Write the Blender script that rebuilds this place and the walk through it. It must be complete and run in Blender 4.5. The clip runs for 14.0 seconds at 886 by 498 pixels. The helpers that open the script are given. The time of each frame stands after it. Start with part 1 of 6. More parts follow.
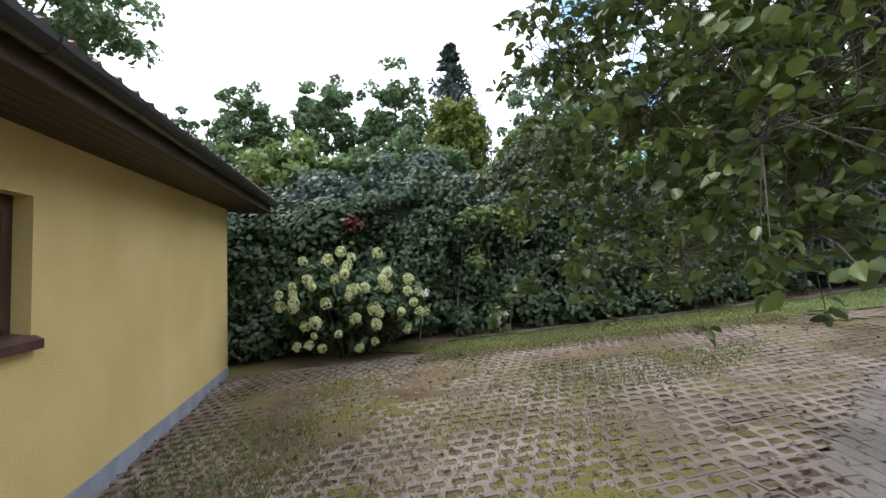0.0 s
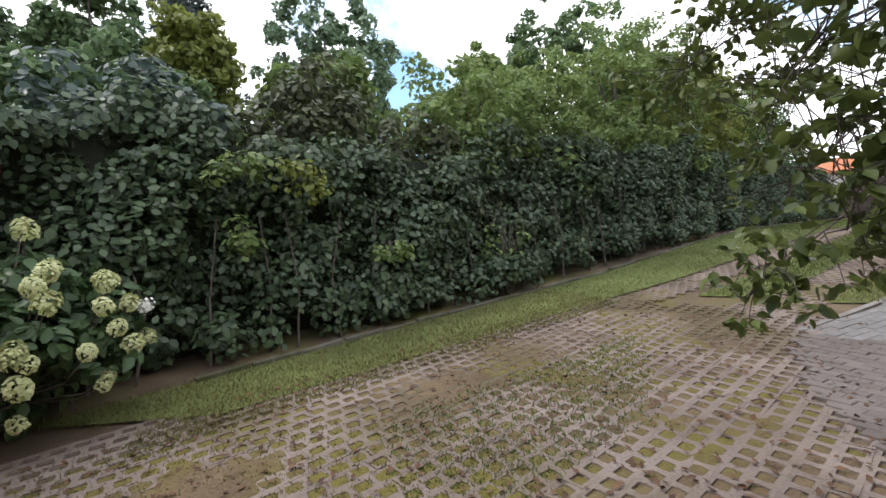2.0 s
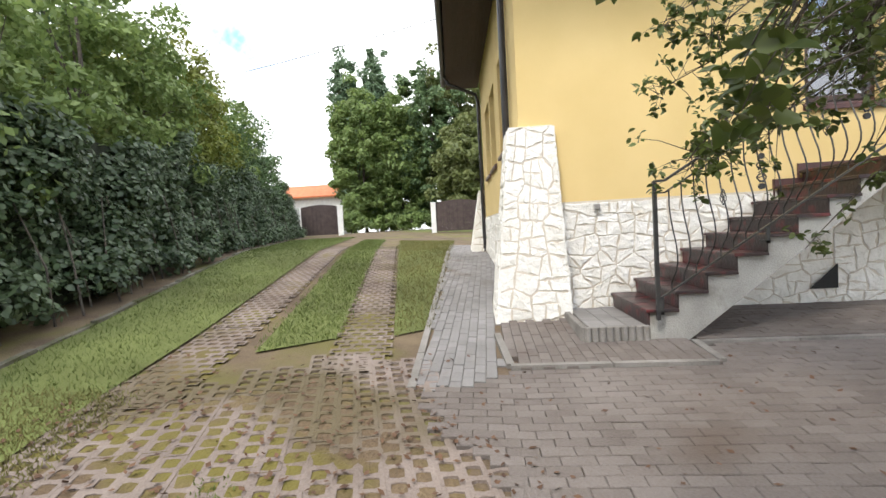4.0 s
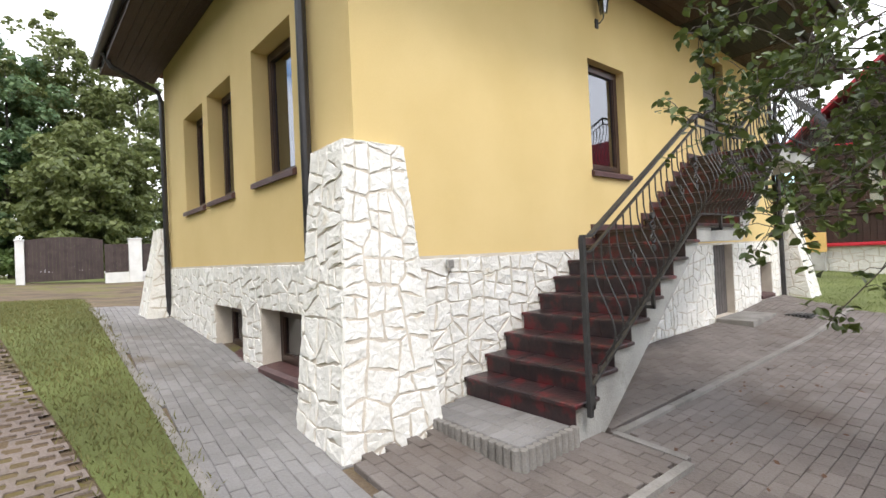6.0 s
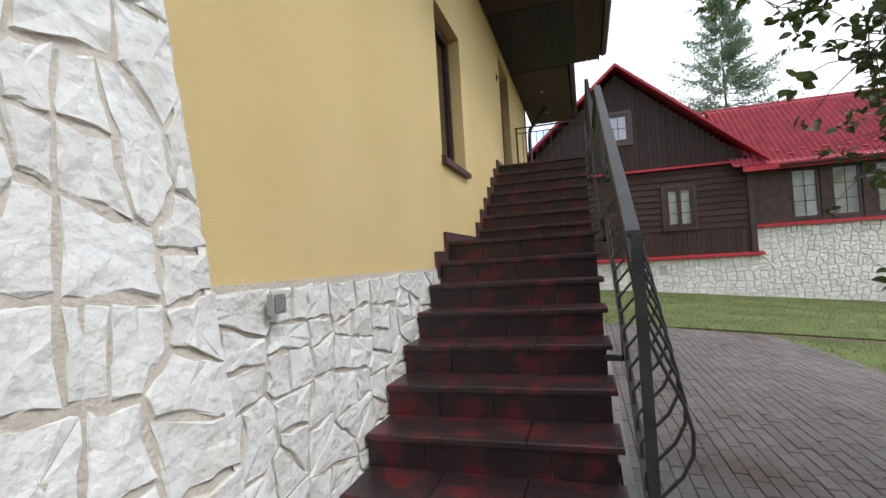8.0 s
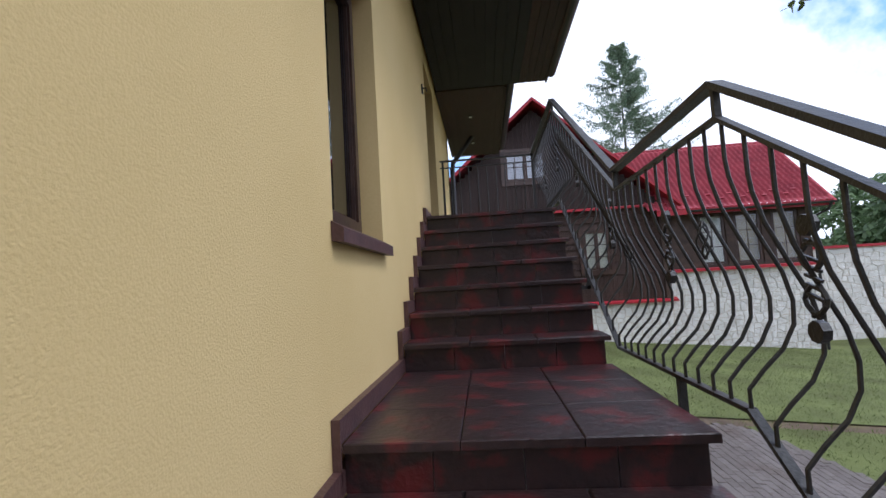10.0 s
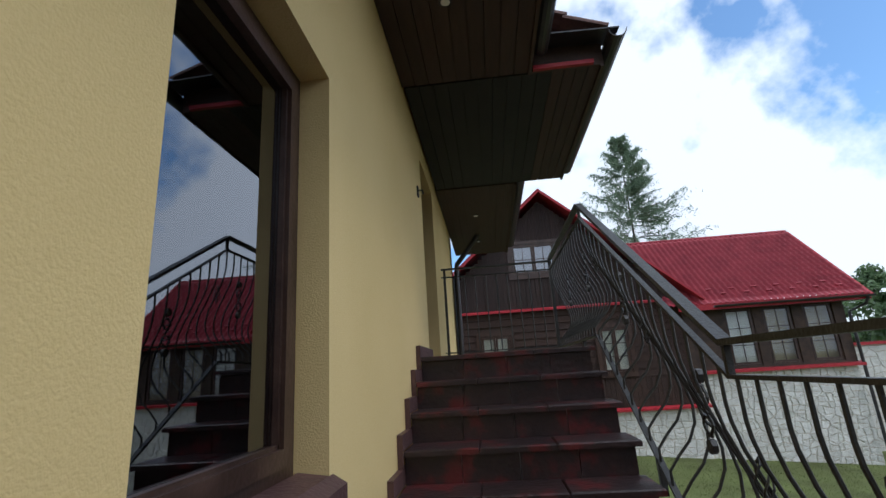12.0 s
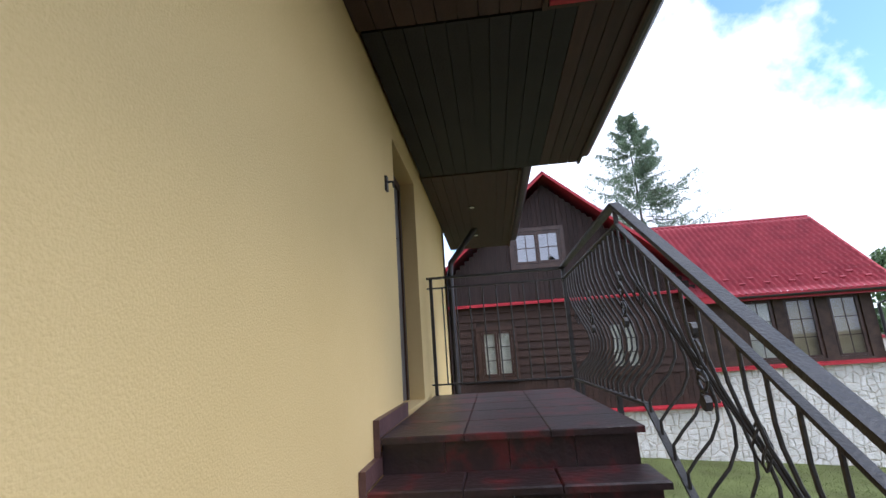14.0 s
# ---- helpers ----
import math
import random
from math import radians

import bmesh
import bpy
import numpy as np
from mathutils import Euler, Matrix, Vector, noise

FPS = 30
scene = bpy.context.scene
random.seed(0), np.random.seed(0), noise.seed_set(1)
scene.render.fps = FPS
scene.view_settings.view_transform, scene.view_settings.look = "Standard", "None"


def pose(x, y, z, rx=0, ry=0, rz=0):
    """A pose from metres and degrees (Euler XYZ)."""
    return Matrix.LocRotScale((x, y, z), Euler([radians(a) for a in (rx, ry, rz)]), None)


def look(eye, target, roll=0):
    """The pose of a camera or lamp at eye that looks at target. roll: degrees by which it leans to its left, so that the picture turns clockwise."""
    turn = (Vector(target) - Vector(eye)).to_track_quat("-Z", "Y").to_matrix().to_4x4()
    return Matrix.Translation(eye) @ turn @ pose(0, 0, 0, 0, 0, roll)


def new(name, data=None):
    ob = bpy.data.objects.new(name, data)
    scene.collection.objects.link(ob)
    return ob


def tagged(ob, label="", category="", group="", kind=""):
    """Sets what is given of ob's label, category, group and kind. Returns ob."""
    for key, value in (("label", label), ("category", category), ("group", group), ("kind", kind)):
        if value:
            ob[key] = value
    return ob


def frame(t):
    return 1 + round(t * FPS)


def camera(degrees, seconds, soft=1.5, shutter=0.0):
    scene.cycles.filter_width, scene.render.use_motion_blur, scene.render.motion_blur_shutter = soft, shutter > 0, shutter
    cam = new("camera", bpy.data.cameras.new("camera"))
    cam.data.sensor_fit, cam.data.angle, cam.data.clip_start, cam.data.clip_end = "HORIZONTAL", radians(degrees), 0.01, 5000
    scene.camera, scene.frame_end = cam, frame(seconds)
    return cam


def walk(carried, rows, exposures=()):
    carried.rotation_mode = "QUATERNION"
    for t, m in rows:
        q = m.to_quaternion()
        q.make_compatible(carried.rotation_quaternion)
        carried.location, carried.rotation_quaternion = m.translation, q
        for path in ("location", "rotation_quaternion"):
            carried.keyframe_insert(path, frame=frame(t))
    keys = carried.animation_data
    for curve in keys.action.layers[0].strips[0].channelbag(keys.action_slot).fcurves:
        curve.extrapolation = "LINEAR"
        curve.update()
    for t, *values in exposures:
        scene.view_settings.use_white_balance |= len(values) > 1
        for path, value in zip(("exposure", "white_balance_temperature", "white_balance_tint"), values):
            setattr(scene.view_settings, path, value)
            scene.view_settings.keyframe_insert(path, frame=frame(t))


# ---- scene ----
cam = camera(87.1, 14.0)
PATH = [
    (0, pose(7.42, 5.523, 1.039, 93.44, 1.87, -176.01)),
    (0.5, pose(7.54, 4.81, 1.136, 93.44, 1.73, -169.0)),
    (1, pose(7.695, 4.13, 1.157, 92.89, 1.7, -166.98)),
    (1.5, pose(7.728, 3.431, 1.199, 90.86, 2.16, -181.03)),
    (2, pose(7.674, 2.829, 1.24, 88.64, 2.65, -206.16)),
    (2.5, pose(7.367, 2.287, 1.248, 87.32, 3.17, -228.4)),
    (3, pose(7.027, 1.806, 1.311, 86.30, 3.69, -244.73)),
    (3.2, pose(6.86, 1.60, 1.325, 86.3, 3.7, -249.3)),
    (5.3, look((4.33, -0.301, 1.559), (2.473, 0.44, 1.576), -2.6)),
    (5.5, look((4.064, -0.392, 1.599), (2.269, 0.49, 1.62), -2.7)),
    (6, look((3.397, -0.559, 1.642), (1.847, 0.705, 1.668), -2.6)),
    (6.5, look((2.714, -0.494, 1.619), (1.466, 1.068, 1.665), -2.6)),
    (7, look((2.103, -0.294, 1.635), (1.093, 1.431, 1.687), -2.6)),
    (7.5, look((1.567, 0.188, 1.65), (0.826, 2.044, 1.7), -2.4)),
    (8, look((1.178, 0.753, 1.669), (0.594, 2.665, 1.733), -3.4)),
    (8.2, look((1.088, 1.03, 1.695), (0.594, 2.967, 1.756), -3.7)),
    (10.3, look((0.544, 3.235, 2.474), (0.379, 5.217, 2.687), -3.3)),
    (10.5, look((0.565, 3.335, 2.518), (0.393, 5.307, 2.8), -3.5)),
    (11, look((0.532, 3.579, 2.687), (0.362, 5.531, 3.09), -3.5)),
    (11.5, look((0.55, 3.83, 2.822), (0.381, 5.766, 3.297), -3.5)),
    (12, look((0.546, 4.062, 2.95), (0.381, 5.989, 3.46), -3.7)),
    (12.5, look((0.582, 4.313, 3.072), (0.419, 6.235, 3.602), -3.8)),
    (13, look((0.603, 4.546, 3.193), (0.438, 6.466, 3.726), -3.9)),
    (13.5, look((0.552, 4.8, 3.324), (0.374, 6.727, 3.832), -3.8)),
    (14, look((0.618, 5.166, 3.453), (0.44, 7.11, 3.886), -3.8)),
]
walk(cam, PATH, [(0, 0.5, 6050, 10), (1.5, 0.5, 6100, 11), (2.0, 0.34, 6300, 13), (2.4, 0.55, 6500, 12), (3.0, 0.9, 6600, 10), (5.3, 0.45, 6400, 11), (5.8, 0.54, 6400, 12), (6.5, 0.82, 6300, 10), (7.5, 0.45, 6200, 10),
                 (8.2, 0.0, 6050, 11), (10.3, -0.2, 5600, 16), (11.5, -0.58, 5650, 7), (12.8, -0.22, 5650, 12), (13.4, 0.05, 5650, 15), (14.0, 0.2, 5600, 16)])

# ---------- light ----------
SUN_EL, SUN_AZ = radians(52), radians(115)
world = bpy.data.worlds.new("sky_world")
scene.world = world
world.use_nodes = True
wn, wl = world.node_tree.nodes, world.node_tree.links
sky = wn.new("ShaderNodeTexSky")
sky.sky_type, sky.sun_disc = "NISHITA", False
sky.sun_elevation, sky.sun_rotation = SUN_EL, SUN_AZ
sky.air_density, sky.dust_density, sky.ozone_density = 1.0, 0.6, 1.6
tc = wn.new("ShaderNodeTexCoord")
cn = wn.new("ShaderNodeTexNoise")
cn.inputs["Scale"].default_value, cn.inputs["Detail"].default_value, cn.inputs["Roughness"].default_value = 2.3, 7.0, 0.55
cr = wn.new("ShaderNodeValToRGB")
cr.color_ramp.elements[0].position, cr.color_ramp.elements[1].position = 0.405, 0.475
cm = wn.new("ShaderNodeMixRGB")
cm.inputs[2].default_value = (10.5, 10.7, 11.0, 1)
bg = wn["Background"]
wl.new(tc.outputs["Generated"], cn.inputs["Vector"])
wl.new(cn.outputs["Fac"], cr.inputs[0])
wl.new(cr.outputs[0], cm.inputs[0])
sm = wn.new("ShaderNodeMixRGB")
sm.blend_type = "MULTIPLY"
sm.inputs[0].default_value, sm.inputs[2].default_value = 1.0, (1.75, 1.9, 1.9, 1)
wl.new(sky.outputs[0], sm.inputs[1])
wl.new(sm.outputs[0], cm.inputs[1])
wl.new(cm.outputs[0], bg.inputs[0])
bg.inputs[1].default_value = 0.145
sun = new("sun", bpy.data.lights.new("sun", "SUN"))
sun.data.energy, sun.data.angle, sun.data.color = 1.5, radians(14), (1.0, 0.95, 0.86)
sun.rotation_euler = (math.pi / 2 - SUN_EL, 0, math.pi - SUN_AZ)


# ---------- materials ----------
def material(name, c1, c2, scale=3.0, fine=60.0, rough=0.8, bump=0.15, metal=0.0, island=0.0, per_object=0.0, stain=None, spec=0.4, translucent=0.0, stretch=(1, 1, 1), bump_scale=None, dist=0.02):
    m = bpy.data.materials.new(name)
    m.use_nodes = True
    n, l = m.node_tree.nodes, m.node_tree.links
    b = n["Principled BSDF"]
    b.inputs["Roughness"].default_value, b.inputs["Metallic"].default_value = rough, metal
    b.inputs["Specular IOR Level"].default_value = spec
    t = n.new("ShaderNodeNewGeometry")
    mp = n.new("ShaderNodeMapping")
    mp.inputs["Scale"].default_value = stretch
    l.new(t.outputs["Position"], mp.inputs[0])
    big, small = n.new("ShaderNodeTexNoise"), n.new("ShaderNodeTexNoise")
    big.inputs["Scale"].default_value, big.inputs["Detail"].default_value = scale, 5
    small.inputs["Scale"].default_value, small.inputs["Detail"].default_value = fine, 4
    for q in (big, small):
        l.new(mp.outputs[0], q.inputs["Vector"])
    add = n.new("ShaderNodeMath")
    add.operation = "MULTIPLY_ADD"
    l.new(small.outputs["Fac"], add.inputs[0])
    add.inputs[1].default_value = 0.45
    l.new(big.outputs["Fac"], add.inputs[2])
    value = add.outputs[0]
    lo = 0.5
    if island or per_object:
        src = n.new("ShaderNodeNewGeometry").outputs["Random Per Island"] if island else n.new("ShaderNodeObjectInfo").outputs["Random"]
        a2 = n.new("ShaderNodeMath")
        a2.operation = "MULTIPLY_ADD"
        l.new(src, a2.inputs[0])
        a2.inputs[1].default_value = island or per_object
        l.new(value, a2.inputs[2])
        value = a2.outputs[0]
    r = n.new("ShaderNodeMapRange")
    r.inputs[1].default_value, r.inputs[2].default_value = lo, 0.95 + (island or per_object)
    l.new(value, r.inputs[0])
    mix = n.new("ShaderNodeMixRGB")
    mix.inputs[1].default_value, mix.inputs[2].default_value = (*c1, 1), (*c2, 1)
    l.new(r.outputs[0], mix.inputs[0])
    colour = mix.outputs[0]
    if stain:
        s = n.new("ShaderNodeTexNoise")
        s.inputs["Scale"].default_value, s.inputs["Detail"].default_value = stain[1], 6
        l.new(mp.outputs[0], s.inputs["Vector"])
        sr = n.new("ShaderNodeMapRange")
        sr.inputs[1].default_value, sr.inputs[2].default_value = stain[2], stain[2] + 0.12
        l.new(s.outputs["Fac"], sr.inputs[0])
        m2 = n.new("ShaderNodeMixRGB")
        m2.inputs[2].default_value = (*stain[0], 1)
        l.new(sr.outputs[0], m2.inputs[0])
        l.new(colour, m2.inputs[1])
        colour = m2.outputs[0]
    l.new(colour, b.inputs["Base Color"])
    if bump:
        bp = n.new("ShaderNodeBump")
        bp.inputs["Strength"].default_value, bp.inputs["Distance"].default_value = bump, dist
        if bump_scale:
            bs = n.new("ShaderNodeTexNoise")
            bs.inputs["Scale"].default_value, bs.inputs["Detail"].default_value = bump_scale, 5
            l.new(mp.outputs[0], bs.inputs["Vector"])
            l.new(bs.outputs["Fac"], bp.inputs["Height"])
        else:
            l.new(small.outputs["Fac"], bp.inputs["Height"])
        l.new(bp.outputs[0], b.inputs["Normal"])
    if translucent:
        tr = n.new("ShaderNodeBsdfTranslucent")
        l.new(colour, tr.inputs[0])
        ms = n.new("ShaderNodeMixShader")
        ms.inputs[0].default_value = translucent
        l.new(b.outputs[0], ms.inputs[1])
        l.new(tr.outputs[0], ms.inputs[2])
        l.new(ms.outputs[0], n["Material Output"].inputs[0])
    return m


PLASTER = material("yellow_plaster", (0.65, 0.480, 0.205), (0.73, 0.550, 0.255), 0.8, 90, 0.9, 0.32, bump_scale=150, dist=0.010)
PLASTER_OLD = material("weathered_yellow_plaster", (0.60, 0.46, 0.18), (0.70, 0.55, 0.25), 1.2, 80, 0.9, 0.4, bump_scale=90, dist=0.012)
STONE = material("white_limestone", (0.66, 0.63, 0.56), (0.88, 0.86, 0.82), 5, 38, 0.85, 0.6, per_object=0.25, stain=((0.62, 0.50, 0.33), 3.0, 0.66), bump_scale=22, dist=0.028)
STONE_FAR = material("far_white_limestone", (0.58, 0.56, 0.51), (0.82, 0.80, 0.76), 4, 30, 0.85, 0.7, island=0.3, bump_scale=14, dist=0.05)
MORTAR = material("mortar", (0.50, 0.44, 0.36), (0.66, 0.59, 0.50), 4, 80, 0.95, 0.4)
CONCRETE = material("raw_concrete", (0.30, 0.29, 0.27), (0.46, 0.45, 0.42), 3, 60, 0.9, 0.4, stain=((0.16, 0.15, 0.12), 2.0, 0.6))
TILE = material("dark_red_clinker_tile", (0.020, 0.015, 0.017), (0.055, 0.027, 0.027), 6, 30, 0.36, 0.25, per_object=0.1, stain=((0.115, 0.020, 0.022), 6.0, 0.52), spec=0.45)
METAL = material("black_forged_metal", (0.020, 0.020, 0.021), (0.045, 0.043, 0.042), 12, 90, 0.45, 0.2, spec=0.5)
BROWN = material("dark_brown_wood", (0.030, 0.017, 0.012), (0.075, 0.042, 0.028), 4, 50, 0.6, 0.25, stretch=(1, 1, 1))
SOFFIT = material("stained_soffit_board", (0.024, 0.012, 0.009), (0.060, 0.030, 0.021), 3, 40, 0.55, 0.3, per_object=0.2, stretch=(8, 1, 8))
FRAME = material("brown_window_frame", (0.034, 0.018, 0.014), (0.078, 0.044, 0.033), 6, 60, 0.3, 0.08)
SILL = material("brown_sill_tile", (0.060, 0.030, 0.030), (0.12, 0.062, 0.058), 8, 60, 0.45, 0.2)
ROOF = material("brown_roof_tile", (0.085, 0.045, 0.040), (0.19, 0.095, 0.078), 5, 40, 0.7, 0.4, per_object=0.3)
GUTTER = material("dark_brown_gutter", (0.018, 0.017, 0.019), (0.040, 0.036, 0.038), 4, 50, 0.35, 0.05, spec=0.5)
REDROOF = material("red_metal_roof", (0.25, 0.016, 0.030), (0.38, 0.035, 0.052), 2, 30, 0.45, 0.06)
REDTRIM = material("red_painted_trim", (0.32, 0.012, 0.025), (0.45, 0.03, 0.04), 5, 50, 0.5, 0.1)
LOG = material("brown_stained_log", (0.018, 0.009, 0.007), (0.062, 0.030, 0.020), 3, 26, 0.75, 0.6, island=0.25, stretch=(1, 6, 12))
LOG_UP = material("brown_stained_board", (0.015, 0.009, 0.008), (0.046, 0.025, 0.021), 3, 26, 0.75, 0.6, island=0.25, stretch=(12, 6, 1))
PAVER = material("grey_concrete_paver", (0.145, 0.135, 0.13), (0.275, 0.262, 0.255), 1.2, 60, 0.85, 0.5, per_object=0.25, stain=((0.15, 0.12, 0.10), 0.8, 0.60))
PAVER_J = material("grey_concrete_pavers", (0.145, 0.135, 0.13), (0.275, 0.262, 0.255), 1.2, 60, 0.85, 0.5, island=0.25, stain=((0.15, 0.12, 0.10), 0.8, 0.60))
YARD = material("brown_worn_paver", (0.098, 0.079, 0.068), (0.205, 0.178, 0.162), 0.9, 60, 0.75, 0.5, island=0.25, stain=((0.10, 0.075, 0.06), 0.7, 0.57))
YARD_O = material("brown_worn_paver_single", (0.098, 0.079, 0.068), (0.205, 0.178, 0.162), 0.9, 60, 0.75, 0.5, per_object=0.25, stain=((0.10, 0.075, 0.06), 0.7, 0.57))
GRID = material("concrete_grass_paver", (0.135, 0.102, 0.084), (0.270, 0.220, 0.190), 1.5, 70, 0.9, 0.5, per_object=0.04, stain=((0.115, 0.090, 0.050), 0.55, 0.53))
GRID_J = material("concrete_grass_pavers", (0.135, 0.102, 0.084), (0.270, 0.220, 0.190), 1.5, 70, 0.9, 0.5, island=0.0, stain=((0.115, 0.090, 0.050), 0.55, 0.53))
KERB_OLD = material("mossy_old_kerb", (0.085, 0.080, 0.060), (0.19, 0.175, 0.14), 3, 50, 0.95, 0.6, stain=((0.07, 0.075, 0.03), 2.0, 0.5))
KERB = material("grey_kerb", (0.16, 0.148, 0.132), (0.29, 0.27, 0.25), 3, 60, 0.9, 0.4)
SOIL = material("mossy_soil", (0.075, 0.050, 0.034), (0.17, 0.125, 0.075), 1.6, 50, 0.95, 0.7, stain=((0.125, 0.115, 0.030), 0.55, 0.53))
LAWN = material("lawn_ground", (0.075, 0.085, 0.022), (0.16, 0.19, 0.055), 0.8, 70, 0.95, 0.8)
BLADE = material("grass_blades", (0.062, 0.085, 0.020), (0.165, 0.205, 0.058), 0.7, 20, 0.7, 0, island=0.5, translucent=0.25)
BLADE_DRY = material("dry_grass_blades", (0.095, 0.098, 0.030), (0.22, 0.20, 0.075), 0.7, 20, 0.8, 0, island=0.5, translucent=0.25)
BARK = material("grey_bark", (0.055, 0.045, 0.038), (0.14, 0.12, 0.10), 8, 50, 0.95, 0.8)
GATEWOOD = material("dark_gate_boards", (0.040, 0.028, 0.026), (0.085, 0.062, 0.056), 4, 50, 0.8, 0.3, per_object=0.2)
WHITE = material("white_render", (0.66, 0.65, 0.62), (0.80, 0.79, 0.76), 3, 60, 0.9, 0.2)
LEAD = material("dead_leaf", (0.045, 0.022, 0.014), (0.16, 0.085, 0.045), 3, 30, 0.8, 0, island=0.6)
BASE_STRIP = material("grey_blue_base_coat", (0.22, 0.24, 0.29), (0.34, 0.36, 0.41), 4, 60, 0.9, 0.3)
BLACK = material("near_black", (0.006, 0.006, 0.007), (0.014, 0.013, 0.013), 4, 60, 0.6, 0.2)
CURTAIN = material("pale_curtain", (0.70, 0.68, 0.60), (0.84, 0.82, 0.74), 3, 60, 0.9, 0.1, stretch=(14, 14, 1))
# Dark wall colour stands in for the gloom of unlit rooms.
INSIDE = material("room_painted_dim", (0.06, 0.045, 0.035), (0.10, 0.08, 0.065), 2, 30, 0.9, 0)
DOOR = material("grey_brown_door", (0.075, 0.065, 0.062), (0.13, 0.115, 0.11), 5, 60, 0.5, 0.15)
BRICK = material("orange_roof", (0.42, 0.13, 0.05), (0.55, 0.19, 0.08), 3, 30, 0.7, 0.2)
YBOX = material("yellow_metal_box", (0.62, 0.40, 0.14), (0.70, 0.46, 0.17), 3, 40, 0.5, 0.05)


def leaf_mat(name, c1, c2, rough=0.5, tr=0.22, stain=None):
    return material(name, c1, c2, 0.6, 9, rough, 0, island=0.7, translucent=tr, stain=stain)


L_HEDGE = leaf_mat("dark_hedge_leaf", (0.036, 0.062, 0.032), (0.120, 0.170, 0.085), 0.42, 0.32)
L_BLUE = leaf_mat("blue_green_lilac_leaf", (0.036, 0.064, 0.052), (0.125, 0.175, 0.140), 0.42, 0.32)
L_LIGHT = leaf_mat("light_green_leaf", (0.090, 0.145, 0.042), (0.26, 0.34, 0.11), 0.5, 0.42)
L_DUSK = leaf_mat("brownish_green_leaf", (0.040, 0.050, 0.022), (0.125, 0.145, 0.070), 0.45, 0.28)
L_OLIVE = leaf_mat("olive_green_leaf", (0.085, 0.110, 0.036), (0.235, 0.265, 0.095), 0.5, 0.4)
L_OAK = leaf_mat("oak_leaf", (0.062, 0.112, 0.050), (0.19, 0.275, 0.12), 0.5, 0.38)
L_YELLOW = leaf_mat("yellow_green_leaf", (0.10, 0.13, 0.026), (0.28, 0.31, 0.07), 0.5, 0.4)
L_PEAR = leaf_mat("pear_leaf", (0.036, 0.060, 0.016), (0.145, 0.182, 0.045), 0.36, 0.3, ((0.20, 0.17, 0.03), 2.3, 0.70))
L_HYD = leaf_mat("hydrangea_leaf", (0.032, 0.066, 0.026), (0.100, 0.165, 0.062), 0.45, 0.3)
L_RED = leaf_mat("reddish_leaf", (0.07, 0.018, 0.014), (0.19, 0.055, 0.035), 0.5)
L_NEEDLE = leaf_mat("spruce_needle", (0.028, 0.046, 0.040), (0.080, 0.110, 0.090), 0.6, 0.2)
L_LARCH = leaf_mat("larch_needle", (0.11, 0.17, 0.11), (0.27, 0.36, 0.23), 0.6, 0.45)
L_WILLOW = leaf_mat("birch_leaf", (0.09, 0.15, 0.085), (0.23, 0.32, 0.19), 0.5, 0.4)
PETAL = leaf_mat("hydrangea_petal", (0.46, 0.49, 0.22), (0.76, 0.77, 0.48), 0.7, 0.3)
PETAL_W = leaf_mat("white_petal", (0.75, 0.75, 0.70), (0.85, 0.85, 0.80), 0.7, 0.3)


def glass_mat(name, tint, ior=2.2):
    m = bpy.data.materials.new(name)
    m.use_nodes = True
    n, l = m.node_tree.nodes, m.node_tree.links
    n.remove(n["Principled BSDF"])
    g, t, f, mx = (n.new(k) for k in ("ShaderNodeBsdfGlossy", "ShaderNodeBsdfTransparent", "ShaderNodeFresnel", "ShaderNodeMixShader"))
    g.inputs["Roughness"].default_value = 0.01
    g.inputs[0].default_value = (0.9, 0.93, 1.0, 1)
    t.inputs[0].default_value = (*tint, 1)
    f.inputs[0].default_value = ior
    l.new(f.outputs[0], mx.inputs[0])
    l.new(t.outputs[0], mx.inputs[1])
    l.new(g.outputs[0], mx.inputs[2])
    l.new(mx.outputs[0], n["Material Output"].inputs[0])
    return m


GLASS = glass_mat("window_glass", (0.5, 0.5, 0.5), 2.6)
GLASS_FAR = glass_mat("plain_window_glass", (0.92, 0.93, 0.92), 1.45)


